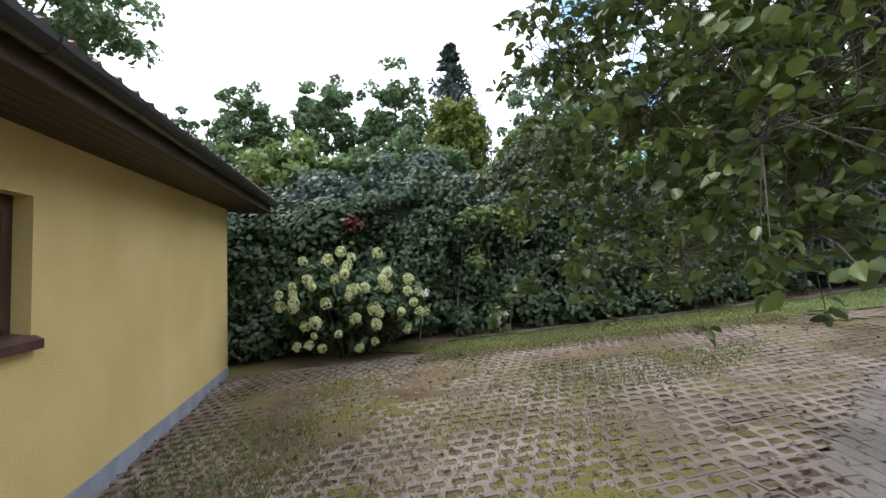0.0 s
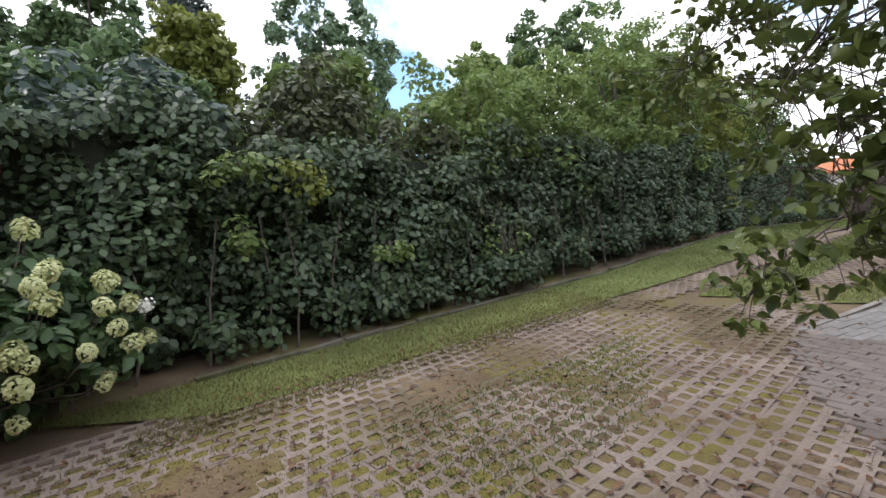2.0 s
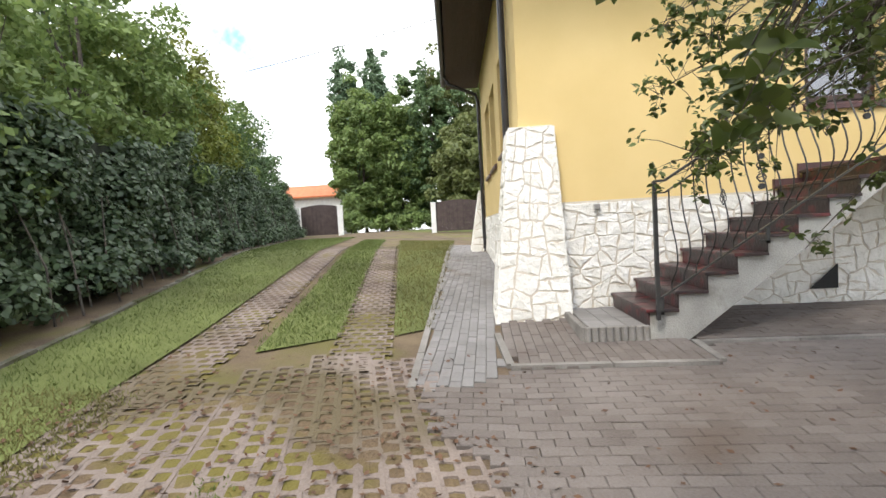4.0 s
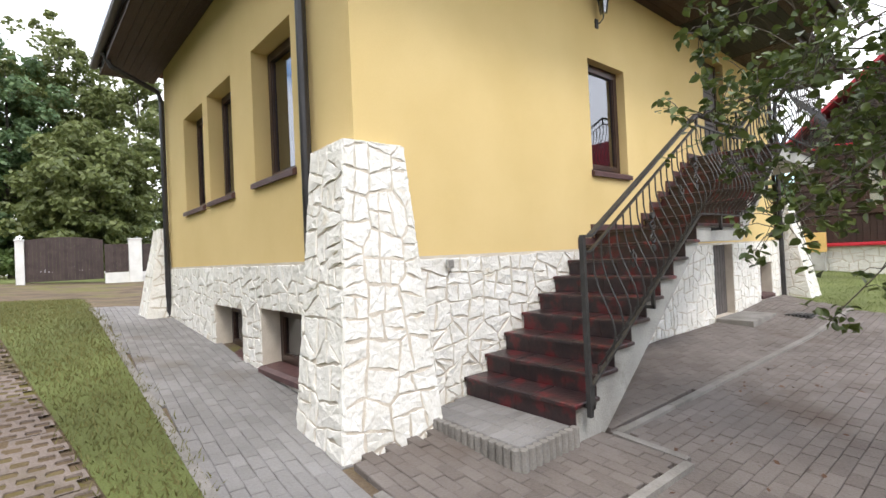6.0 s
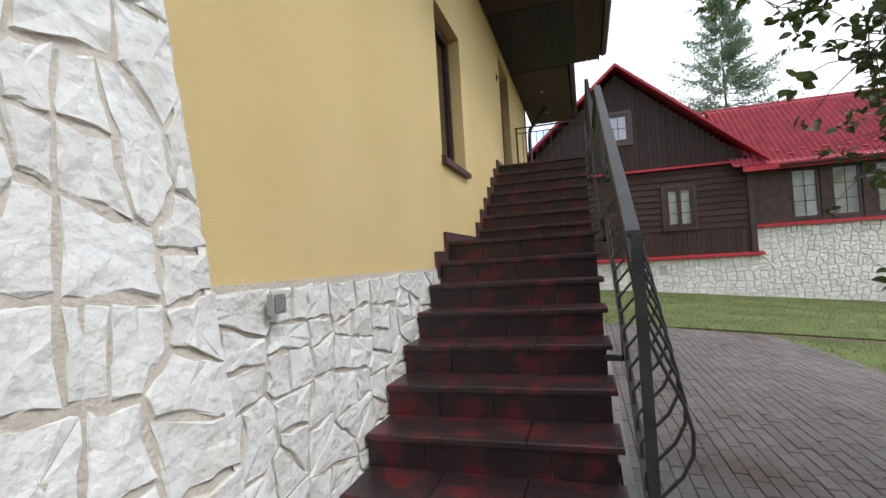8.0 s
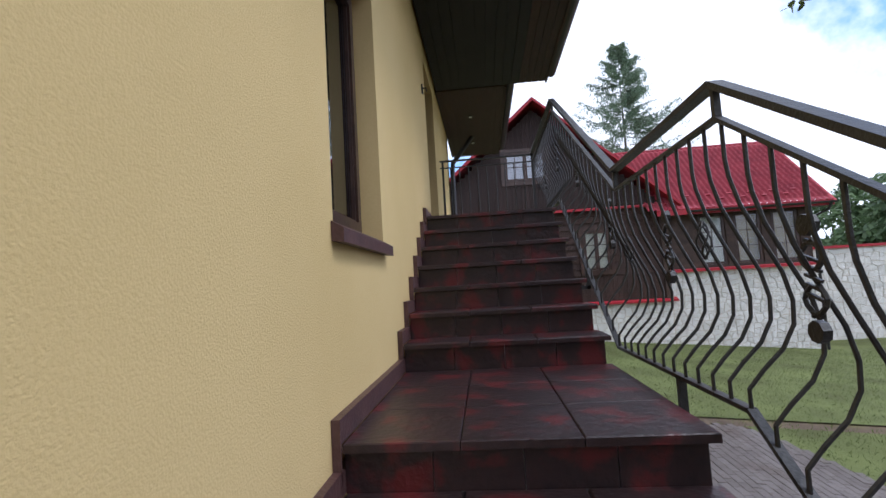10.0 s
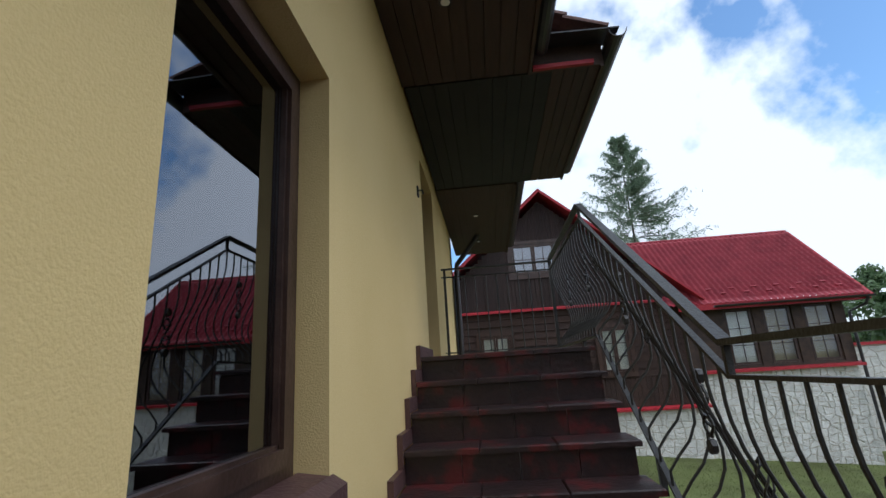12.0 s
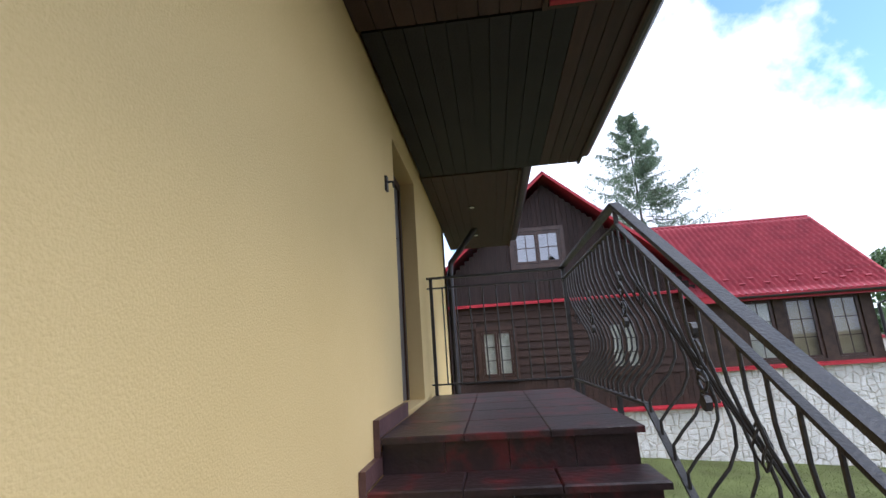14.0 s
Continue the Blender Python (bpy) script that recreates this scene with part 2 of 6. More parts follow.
# ---------- mesh helpers ----------
class Shape:
    def __init__(self):
        self.v, self.f = [], []

    def add(self, pts, faces):
        o = len(self.v)
        self.v += [tuple(p) for p in pts]
        self.f += [tuple(o + i for i in q) for q in faces]
        return self

    def hexa(self, a, b):
        """a: four lower corners, b: four upper ones."""
        return self.add([*a, *b], [(3, 2, 1, 0), (4, 5, 6, 7), (0, 1, 5, 4), (1, 2, 6, 5), (2, 3, 7, 6), (3, 0, 4, 7)])

    def box(self, x0, y0, z0, x1, y1, z1):
        x0, x1, y0, y1, z0, z1 = min(x0, x1), max(x0, x1), min(y0, y1), max(y0, y1), min(z0, z1), max(z0, z1)
        return self.hexa([(x0, y0, z0), (x1, y0, z0), (x1, y1, z0), (x0, y1, z0)], [(x0, y0, z1), (x1, y0, z1), (x1, y1, z1), (x0, y1, z1)])

    def cbox(self, x0, y0, z0, x1, y1, z1, b=0.006):
        """A box with its upper edges cut off."""
        self.hexa([(x0, y0, z0), (x1, y0, z0), (x1, y1, z0), (x0, y1, z0)], [(x0, y0, z1 - b), (x1, y0, z1 - b), (x1, y1, z1 - b), (x0, y1, z1 - b)])
        o = len(self.v)
        self.f.pop(-5)
        self.v += [(x0 + b, y0 + b, z1), (x1 - b, y0 + b, z1), (x1 - b, y1 - b, z1), (x0 + b, y1 - b, z1)]
        self.f += [(o, o + 1, o + 2, o + 3)] + [(o - 4 + i, o - 4 + (i + 1) % 4, o + (i + 1) % 4, o + i) for i in range(4)]
        return self

    def prism(self, pts, z0, z1):
        n = len(pts)
        return self.add([(x, y, z0) for x, y in pts] + [(x, y, z1) for x, y in pts],
                        [tuple(range(n))[::-1], tuple(range(n, 2 * n))] + [(i, (i + 1) % n, n + (i + 1) % n, n + i) for i in range(n)])

    def slab(self, pts, off):
        """A flat polygon pts, thickened by the vector off."""
        n, off = len(pts), Vector(off)
        return self.add([Vector(p) for p in pts] + [Vector(p) + off for p in pts],
                        [tuple(range(n))[::-1], tuple(range(n, 2 * n))] + [(i, (i + 1) % n, n + (i + 1) % n, n + i) for i in range(n)])

    def tube(self, pts, r, n=6, r1=None):
        pts = [Vector(p) for p in pts]
        r1 = r if r1 is None else r1
        rings, side = [], None
        for i, p in enumerate(pts):
            d = (pts[min(i + 1, len(pts) - 1)] - pts[max(i - 1, 0)]).normalized()
            if side is None:
                side = d.cross(Vector((0.31, 0.17, 0.93))).normalized()
            side = (side - d * side.dot(d)).normalized()
            up, rr = d.cross(side), r + (r1 - r) * i / max(len(pts) - 1, 1)
            rings.append([p + (side * math.cos(2 * math.pi * k / n) + up * math.sin(2 * math.pi * k / n)) * rr for k in range(n)])
        faces = [(i * n + k, i * n + (k + 1) % n, (i + 1) * n + (k + 1) % n, (i + 1) * n + k) for i in range(len(pts) - 1) for k in range(n)]
        faces += [tuple(range(n))[::-1], tuple(range((len(pts) - 1) * n, len(pts) * n))]
        return self.add([q for ring in rings for q in ring], faces)

    def bar(self, a, b, w, hgt, up=(0, 0, 1)):
        """A rectangular bar from a to b."""
        a, b, up = Vector(a), Vector(b), Vector(up)
        d = (b - a).normalized()
        s = d.cross(up).normalized() * w / 2
        u = s.cross(d).normalized() * hgt / 2
        return self.hexa([a - s - u, a + s - u, b + s - u, b - s - u], [a - s + u, a + s + u, b + s + u, b - s + u])

    def mesh(self, name, smooth=False):
        me = bpy.data.meshes.new(name)
        me.from_pydata([tuple(p) for p in self.v], [], self.f)
        me.validate()
        if smooth:
            me.polygons.foreach_set("use_smooth", [True] * len(me.polygons))
        return me


def fix_normals(me):
    bm = bmesh.new()
    bm.from_mesh(me)
    bmesh.ops.recalc_face_normals(bm, faces=bm.faces)
    bm.to_mesh(me)
    bm.free()
    return me


def part(name, shape, mat, parent=None, label="", smooth=False):
    me = shape if isinstance(shape, bpy.types.Mesh) else fix_normals(shape.mesh(name, smooth))
    if not me.materials:
        me.materials.append(mat)
    ob = new(name, me)
    if parent:
        ob.parent = parent
    return tagged(ob, label)


def thing(name, label, category, kind="", group=""):
    return tagged(new(name), label, category, group, kind)


def np_mesh(name, verts, faces, mat):
    """A mesh from arrays: verts (n, 3), faces (m, k)."""
    me = bpy.data.meshes.new(name)
    k, m = faces.shape[1], faces.shape[0]
    me.vertices.add(len(verts))
    me.vertices.foreach_set("co", np.asarray(verts, np.float32).ravel())
    me.loops.add(m * k)
    me.loops.foreach_set("vertex_index", np.asarray(faces, np.int32).ravel())
    me.polygons.add(m)
    me.polygons.foreach_set("loop_start", np.arange(0, m * k, k, dtype=np.int32))
    me.update(calc_edges=True)
    me.materials.append(mat)
    return me


rng = np.random.default_rng(7)


def leaves_mesh(name, centres, size, mat, spread=0.6, droop=0.0, ratio=0.55, out=None, fold=False, axis=None, oval=False):
    """Small leaves, one at each of centres, facing mostly up and outwards; axis: the way each one points."""
    n = len(centres)
    nor = rng.normal(size=(n, 3)) * spread
    nor[:, 2] += 0.6
    if out is not None:
        nor += out * 0.8
    nor /= np.linalg.norm(nor, axis=1)[:, None] + 1e-9
    d = rng.normal(size=(n, 3)) if axis is None else axis + rng.normal(size=(n, 3)) * 0.15
    d[:, 2] -= droop
    d -= nor * (d * nor).sum(1)[:, None]
    d /= np.linalg.norm(d, axis=1)[:, None] + 1e-9
    s = np.cross(nor, d)
    L = (size * rng.uniform(0.6, 1.25, n))[:, None]
    w = L * ratio * 0.5
    if oval:
        v = np.stack([centres - d * L * 0.5, centres - d * L * 0.2 + s * w, centres + d * L * 0.18 + s * w * 0.85, centres + d * L * 0.5,
                      centres + d * L * 0.18 - s * w * 0.85, centres - d * L * 0.2 - s * w], 1)
        return np_mesh(name, v.reshape(-1, 3), np.arange(n * 6).reshape(n, 6), mat)
    if not fold:
        v = np.stack([centres - d * L * 0.5, centres + s * w, centres + d * L * 0.5, centres - s * w], 1)
        return np_mesh(name, v.reshape(-1, 3), np.arange(n * 4).reshape(n, 4), mat)
    k = nor * L * 0.09
    v = np.stack([centres - d * L * 0.5, centres - d * L * 0.30 + s * w * 0.75 + k * 0.7, centres + d * L * 0.02 + s * w + k, centres + d * L * 0.32 + s * w * 0.62 + k * 0.5,
                  centres + d * L * 0.55 - k * 1.2, centres + d * L * 0.32 - s * w * 0.62 + k * 0.5, centres + d * L * 0.02 - s * w + k, centres - d * L * 0.30 - s * w * 0.75 + k * 0.7,
                  centres + d * L * 0.04 - k * 0.3], 1)
    q = np.array([[i, (i + 1) % 8, 8] for i in range(8)])
    f = (np.arange(n)[:, None, None] * 9 + q[None]).reshape(-1, 3)
    me = np_mesh(name, v.reshape(-1, 3), f, mat)
    me.polygons.foreach_set("use_smooth", [True] * len(me.polygons))
    return me


def tufts(c, per, r, flat=0.75, lift=0.25):
    """Leaf places over rounded tufts at the centres c, with the way outwards of each."""
    n = len(c)
    d = rng.normal(size=(n, per, 3))
    d[..., 2] += lift
    d /= np.linalg.norm(d, axis=2)[..., None]
    q = r * rng.uniform(0.65, 1.35, (n, 1, 1)) * (0.35 + 0.75 * rng.random((n, per, 1)) ** 0.5)
    return (c[:, None, :] + d * q * np.array([1, 1, flat])).reshape(-1, 3), d.reshape(-1, 3)


# ---------- ground heights ----------
def ease(v):
    v = min(max(v, 0), 1)
    return v * v * (3 - 2 * v)


def gz(x, y):
    z = 0.15
    if x > 1:
        z -= 0.05 * min(x - 1, 14)
    else:
        z += 0.08 * min(1 - x, 7.5) + 0.02 * min(max(-6.5 - x, 0), 22)
    if y < 1:
        z += 0.05 * min(1 - y, 6)
    else:
        z -= 0.05 * min(y - 1, 6) * ease((x - 3) / 4)
    if y > 8:
        z += (0.38 - 0.085 * min(max(x, -4), 14) - z) * ease((y - 8) / 3)
    return z


def clip(poly, nx, ny, c):
    """The part of a polygon with nx * x + ny * y <= c."""
    out = []
    for i, p in enumerate(poly):
        q = poly[(i + 1) % len(poly)]
        a, b = nx * p[0] + ny * p[1] - c, nx * q[0] + ny * q[1] - c
        if a <= 0:
            out.append(p)
        if a * b < 0:
            s = a / (a - b)
            out.append((p[0] + (q[0] - p[0]) * s, p[1] + (q[1] - p[1]) * s))
    return out


def clip_convex(poly, ring):
    area = sum(ring[i][0] * ring[(i + 1) % len(ring)][1] - ring[(i + 1) % len(ring)][0] * ring[i][1] for i in range(len(ring)))
    for i, p in enumerate(ring):
        q = ring[(i + 1) % len(ring)]
        nx, ny = q[1] - p[1], p[0] - q[0]
        if area < 0:
            nx, ny = -nx, -ny
        poly = clip(poly, nx, ny, nx * p[0] + ny * p[1])
        if len(poly) < 3:
            return []
    return poly


def inside(x, y, ring):
    hit = False
    for i, (x0, y0) in enumerate(ring):
        x1, y1 = ring[i - 1]
        if (y0 > y) != (y1 > y) and x < (x1 - x0) * (y - y0) / (y1 - y0) + x0:
            hit = not hit
    return hit


# ---------- ground ----------
def ground_sheet():
    xs = sorted({*np.arange(-26, 16.1, 0.7).tolist(), -400.0, -150.0, -80.0, -50.0, -35.0, 20.0, 30.0, 50.0, 90.0, 180.0, 400.0})
    ys = sorted({*np.arange(-12, 26, 0.7).tolist(), -400.0, -150.0, -80.0, -50.0, -30.0, -18.0, 32.0, 45.0, 80.0, 160.0, 400.0})
    v = np.array([(x, y, gz(x, y) - 0.022) for y in ys for x in xs])
    n = len(xs)
    f = np.array([(j * n + i, j * n + i + 1, (j + 1) * n + i + 1, (j + 1) * n + i) for j in range(len(ys) - 1) for i in range(n - 1)])
    tagged(new("ground", np_mesh("ground", v, f, SOIL)), "brown mossy soil under paving and lawns", "ground", kind="structure")


def patch(name, ring, mat, label, step=0.5, off=0.0):
    s = Shape()
    x0, x1 = min(p[0] for p in ring), max(p[0] for p in ring)
    y0, y1 = min(p[1] for p in ring), max(p[1] for p in ring)
    for i in range(int((x1 - x0) / step) + 1):
        for j in range(int((y1 - y0) / step) + 1):
            a, b = x0 + i * step, y0 + j * step
            c = clip_convex([(a, b), (a + step, b), (a + step, b + step), (a, b + step)], ring)
            if len(c) > 2:
                s.add([(x, y, gz(x, y) + off) for x, y in c], [tuple(range(len(c)))])
    return tagged(part(name, s, mat), label, "ground", kind="structure")


def edge(x):
    """The stone edging along the hedge."""
    return -2.72 - 0.25 * (6.05 - x)


LAWNS = [
    ([(9.2, edge(9.2)), (2.6, edge(2.6)), (2.6, -2.25), (7.7, -1.25)], "thin mown grass strip beside the hedge"),
    ([(2.6, edge(2.6)), (-16, edge(-16)), (-16, -5.15), (2.6, -2.25)], "mown grass strip between hedge and drive"),
    ([(1.55, -1.55), (-13, -3.95), (-13, -3.10), (1.0, -0.86)], "mown grass strip between two wheel tracks"),
    ([(0.9, -0.25), (-12, -2.30), (-12, -0.20), (0.6, 0.12)], "patchy grass strip beside the paved walk"),
    ([(1.45, 11.0), (4.3, 10.6), (40, 10), (40, 60), (-30, 60), (-30, 11.0)], "mown green lawn before the wooden house"),
    ([(4.3, 10.6), (5.2, 8.0), (6.8, 6.8), (40, 6.5), (40, 10.0)], "mown green lawn beside the yard"),
    ([(-24, -3.5), (-60, -20), (-60, 30), (-24, 10)], "rough grass beyond the gate"),
]


def grass(ring, count, hgt, mat, name="grass"):
    xs = np.array(ring)
    pts = []
    x0, x1, y0, y1 = xs[:, 0].min(), xs[:, 0].max(), xs[:, 1].min(), xs[:, 1].max()
    while len(pts) < count:
        x, y = rng.uniform(x0, x1), rng.uniform(y0, y1)
        if inside(x, y, ring):
            x, y = x + rng.normal() * 0.05, y + rng.normal() * 0.05
            pts.append((x, y, gz(x, y) - 0.002))
    p = np.array(pts)
    a = rng.uniform(0, 2 * np.pi, count)
    side = np.stack([np.cos(a), np.sin(a), np.zeros(count)], 1) * 0.006
    lean = rng.normal(size=(count, 3)) * hgt * 0.5
    lean[:, 2] = hgt * rng.uniform(0.5, 1.3, count)
    v = np.stack([p - side, p + side, p + lean], 1).reshape(-1, 3)
    return tagged(new(name, np_mesh(name, v, np.arange(count * 3).reshape(-1, 3), mat)), "short mown grass blades", "grass", kind="stuff")


ground_sheet()
for ring, text in LAWNS:
    patch("lawn", ring, LAWN, text, 0.6 if len(text) > 30 else 0.5, 0.004 if "hedge" in text else 0.0)

# ---------- stone walling ----------
srng = random.Random(5)


def voronoi(L, H, cell, holes=(), aspect=1.3):
    """Rubble that fills a rectangle L x H, left free of the holes (a0, a1, b0, b1): large cells, split again by slanting joints."""
    big, sites, y = cell * 1.75, [], 0.0
    while y < H:
        h = big / aspect * srng.uniform(0.7, 1.3)
        x = -srng.random() * big
        while x < L + big * 0.3:
            w = big * srng.uniform(0.6, 1.4)
            sites.append((x + w / 2, y + h * srng.uniform(0.3, 0.7)))
            x += w
        y += h
    cells = []
    for a in sites:
        poly = [(0, 0), (L, 0), (L, H), (0, H)]
        for b in sites:
            dx, dy = b[0] - a[0], b[1] - a[1]
            if (dx or dy) and abs(dx) < 3.6 * big and abs(dy) < 3.6 * big:
                poly = clip(poly, dx, dy, (b[0] ** 2 + b[1] ** 2 - a[0] ** 2 - a[1] ** 2) / 2)
        todo = [poly] if len(poly) > 2 else []
        while todo:
            q = todo.pop()
            if len(q) < 3 or area2(q) < 0.004:
                continue
            us, vs = [p[0] for p in q], [p[1] for p in q]
            w, h = max(us) - min(us), max(vs) - min(vs)
            if area2(q) / 2 > cell * cell * srng.uniform(0.55, 1.25):
                t = srng.uniform(-0.22, 0.22) + (0 if w > h * 1.15 else math.pi / 2)
                nx, ny = math.cos(t), math.sin(t)
                proj = [nx * u + ny * v for u, v in q]
                c = min(proj) + (max(proj) - min(proj)) * srng.uniform(0.36, 0.64)
                todo += [clip(q, nx, ny, c), clip(q, -nx, -ny, -c)]
                continue
            for a0, a1, b0, b1 in holes:
                if len(q) < 3:
                    break
                us, vs = [p[0] for p in q], [p[1] for p in q]
                if max(us) <= a0 or min(us) >= a1 or max(vs) <= b0 or min(vs) >= b1:
                    continue
                q = max((clip(q, 1, 0, a0), clip(q, -1, 0, -a1), clip(q, 0, 1, b0), clip(q, 0, -1, -b1)), key=area2)
            if len(q) > 2 and area2(q) > 0.006:
                cells.append(q)
    return cells


def area2(p):
    return abs(sum(p[i][0] * p[(i + 1) % len(p)][1] - p[(i + 1) % len(p)][0] * p[i][1] for i in range(len(p))))


def stone(s, poly, place, gap=0.009, depth=0.018):
    """One rough-faced stone: poly in the wall's plane, place(u, v, d) in the world."""
    cx, cy = sum(p[0] for p in poly) / len(poly), sum(p[1] for p in poly) / len(poly)
    pts = []
    for i, p in enumerate(poly):
        q = poly[(i + 1) % len(poly)]
        if math.hypot(q[0] - p[0], q[1] - p[1]) < 0.03:
            continue
        pts.append((p[0] + srng.uniform(-0.005, 0.005), p[1] + srng.uniform(-0.005, 0.005)))
        gone = math.hypot(q[0] - p[0], q[1] - p[1])
        cuts = 3 if gone > 0.22 else 2 if gone > 0.12 else 1 if gone > 0.07 else 0
        for e in range(cuts):
            w, off = (e + srng.uniform(0.7, 1.3)) / (cuts + 1), srng.uniform(-0.010, 0.006) / gone
            pts.append((p[0] + (q[0] - p[0]) * w + (q[1] - p[1]) * off, p[1] + (q[1] - p[1]) * w - (q[0] - p[0]) * off))
    if len(pts) < 3:
        return False
    n = len(pts)
    rings = []
    for g, d in ((gap, -0.02), (gap + 0.0015, depth * 0.5), (gap + 0.005, depth)):
        ring = []
        for x, y in pts:
            r = math.hypot(x - cx, y - cy) + 1e-6
            k = max(0.3, 1 - g * 1.3 / r)
            j = 0.006 if d > 0 else 0
            ring.append(place(cx + (x - cx) * k + srng.uniform(-j, j), cy + (y - cy) * k + srng.uniform(-j, j), d + (srng.uniform(-0.005, 0.006) if d > 0 else 0)))
        rings.append(ring)
    mid = place(cx, cy, depth + srng.uniform(-0.004, 0.008))
    faces = [(r * n + i, r * n + (i + 1) % n, (r + 1) * n + (i + 1) % n, (r + 1) * n + i) for r in range(2) for i in range(n)]
    faces += [(2 * n + i, 2 * n + (i + 1) % n, 3 * n) for i in range(n)]
    s.add([*rings[0], *rings[1], *rings[2], mid], faces)
    return True


def stone_face(parent, L, H, cell, place, holes=(), ring=None, gap=0.007, depth=0.011):
    for poly in voronoi(L, H, cell, holes):
        if ring:
            poly = clip_convex(poly, ring)
            if len(poly) < 3 or area2(poly) < 0.006:
                continue
        s = Shape()
        if stone(s, poly, place, gap, depth):
            part("stone", s, STONE, parent)


def panel(s, place, L, z0, z1, thick, holes):
    """A wall with real openings: place(a, d, z), d from 0 (outside) to thick."""
    av = sorted({0, L, *[q for o in holes for q in o[:2]]})
    zv = sorted({z0, z1, *[min(max(q, z0), z1) for o in holes for q in o[2:]]})
    def solid(i, j):
        if i < 0 or j < 0 or i >= len(av) - 1 or j >= len(zv) - 1:
            return False
        a, z = (av[i] + av[i + 1]) / 2, (zv[j] + zv[j + 1]) / 2
        return not any(o[0] < a < o[1] and o[2] < z < o[3] for o in holes)
    for i in range(len(av) - 1):
        for j in range(len(zv) - 1):
            if not solid(i, j):
                continue
            a0, a1, b0, b1 = av[i], av[i + 1], zv[j], zv[j + 1]
            for d in (0, thick):
                s.add([place(a0, d, b0), place(a1, d, b0), place(a1, d, b1), place(a0, d, b1)], [(0, 1, 2, 3)])
            for di, dj, p, q in ((-1, 0, (a0, b0), (a0, b1)), (1, 0, (a1, b0), (a1, b1)), (0, -1, (a0, b0), (a1, b0)), (0, 1, (a0, b1), (a1, b1))):
                if not solid(i + di, j + dj):
                    s.add([place(p[0], 0, p[1]), place(q[0], 0, q[1]), place(q[0], thick, q[1]), place(p[0], thick, p[1])], [(0, 1, 2, 3)])
    return s


def window(parent, place, a0, a1, z0, z1, deep=0.2, sill=True, bars=(), mid=False, frame_mat=None, name="window", glass=None):
    """A framed window set back in its opening: place(a, d, z), d inwards."""
    frame_mat = frame_mat or FRAME
    def block(s, p0, p1, q0, q1, d0, d1):
        s.hexa([place(p0, d0, q0), place(p1, d0, q0), place(p1, d1, q0), place(p0, d1, q0)], [place(p0, d0, q1), place(p1, d0, q1), place(p1, d1, q1), place(p0, d1, q1)])
    s = Shape()
    w = 0.05
    for p0, p1, q0, q1 in ((a0, a1, z0, z0 + w), (a0, a1, z1 - w, z1), (a0, a0 + w, z0 + w, z1 - w), (a1 - w, a1, z0 + w, z1 - w)):
        block(s, p0, p1, q0, q1, deep, deep + 0.07)
    win = part(name, s, frame_mat, parent)
    s = Shape()
    i0, i1, k0, k1, v = a0 + w + 0.004, a1 - w - 0.004, z0 + w + 0.004, z1 - w - 0.004, 0.055
    leaves = [(i0, (i0 + i1) / 2 - 0.004), ((i0 + i1) / 2 + 0.004, i1)] if mid else [(i0, i1)]
    for l0, l1 in leaves:
        s = Shape()
        for p0, p1, q0, q1 in ((l0, l1, k0, k0 + v), (l0, l1, k1 - v, k1), (l0, l0 + v, k0 + v, k1 - v), (l1 - v, l1, k0 + v, k1 - v)):
            block(s, p0, p1, q0, q1, deep - 0.015, deep + 0.045)
        for p0, p1, q0, q1 in ((l0 + v, l1 - v, k0 + v - 0.0, k0 + v + 0.012), (l0 + v, l0 + v + 0.012, k0 + v, k1 - v), (l1 - v - 0.012, l1 - v, k0 + v, k1 - v)):
            block(s, p0, p1, q0, q1, deep + 0.0, deep + 0.02)
        part("sash", s, frame_mat, win)
        s = Shape()
        block(s, l0 + v, l1 - v, k0 + v, k1 - v, deep + 0.018, deep + 0.024)
        pane = part("pane", s, glass or GLASS, win, "clear reflecting window glass")
        pane.visible_shadow = False
        if bars:
            s = Shape()
            for k in range(1, bars[0]):
                x = l0 + v + (l1 - l0 - 2 * v) * k / bars[0]
                block(s, x - 0.012, x + 0.012, k0 + v, k1 - v, deep + 0.004, deep + 0.017)
            for k in range(1, bars[1]):
                z = k0 + v + (k1 - k0 - 2 * v) * k / bars[1]
                block(s, l0 + v, l1 - v, z - 0.012, z + 0.012, deep + 0.002, deep + 0.015)
            part("glazing_bar", s, frame_mat, win)
    if sill:
        s = Shape()
        b0, b1 = a0 - 0.03, a1 + 0.03
        s.hexa([place(b0, -0.05, z0 - 0.075), place(b1, -0.05, z0 - 0.075), place(b1, -0.002, z0 - 0.07), place(b0, -0.002, z0 - 0.07)],
               [place(b0, -0.05, z0 - 0.02), place(b1, -0.05, z0 - 0.02), place(b1, -0.002, z0 + 0.008), place(b0, -0.002, z0 + 0.008)])
        s.hexa([place(a0 + 0.002, -0.002, z0 + 0.001), place(a1 - 0.002, -0.002, z0 + 0.001), place(a1 - 0.002, deep - 0.016, z0 + 0.001), place(a0 + 0.002, deep - 0.016, z0 + 0.001)],
               [place(a0 + 0.002, -0.002, z0 + 0.008), place(a1 - 0.002, -0.002, z0 + 0.008), place(a1 - 0.002, deep - 0.016, z0 + 0.022), place(a0 + 0.002, deep - 0.016, z0 + 0.022)])
        part("sill", s, SILL, win, "brown glazed tile sill")
    return win


# ---------- yellow house ----------
FD = Vector((-1, -0.055, 0)).normalized()
FN = Vector((-0.055, 1, 0)).normalized()
CORNER = Vector((0, 1.32, 0))
HOUSE_END, FRONT_LEN, PLINTH, EAVE = 12.1, 6.45, 1.64, 5.25


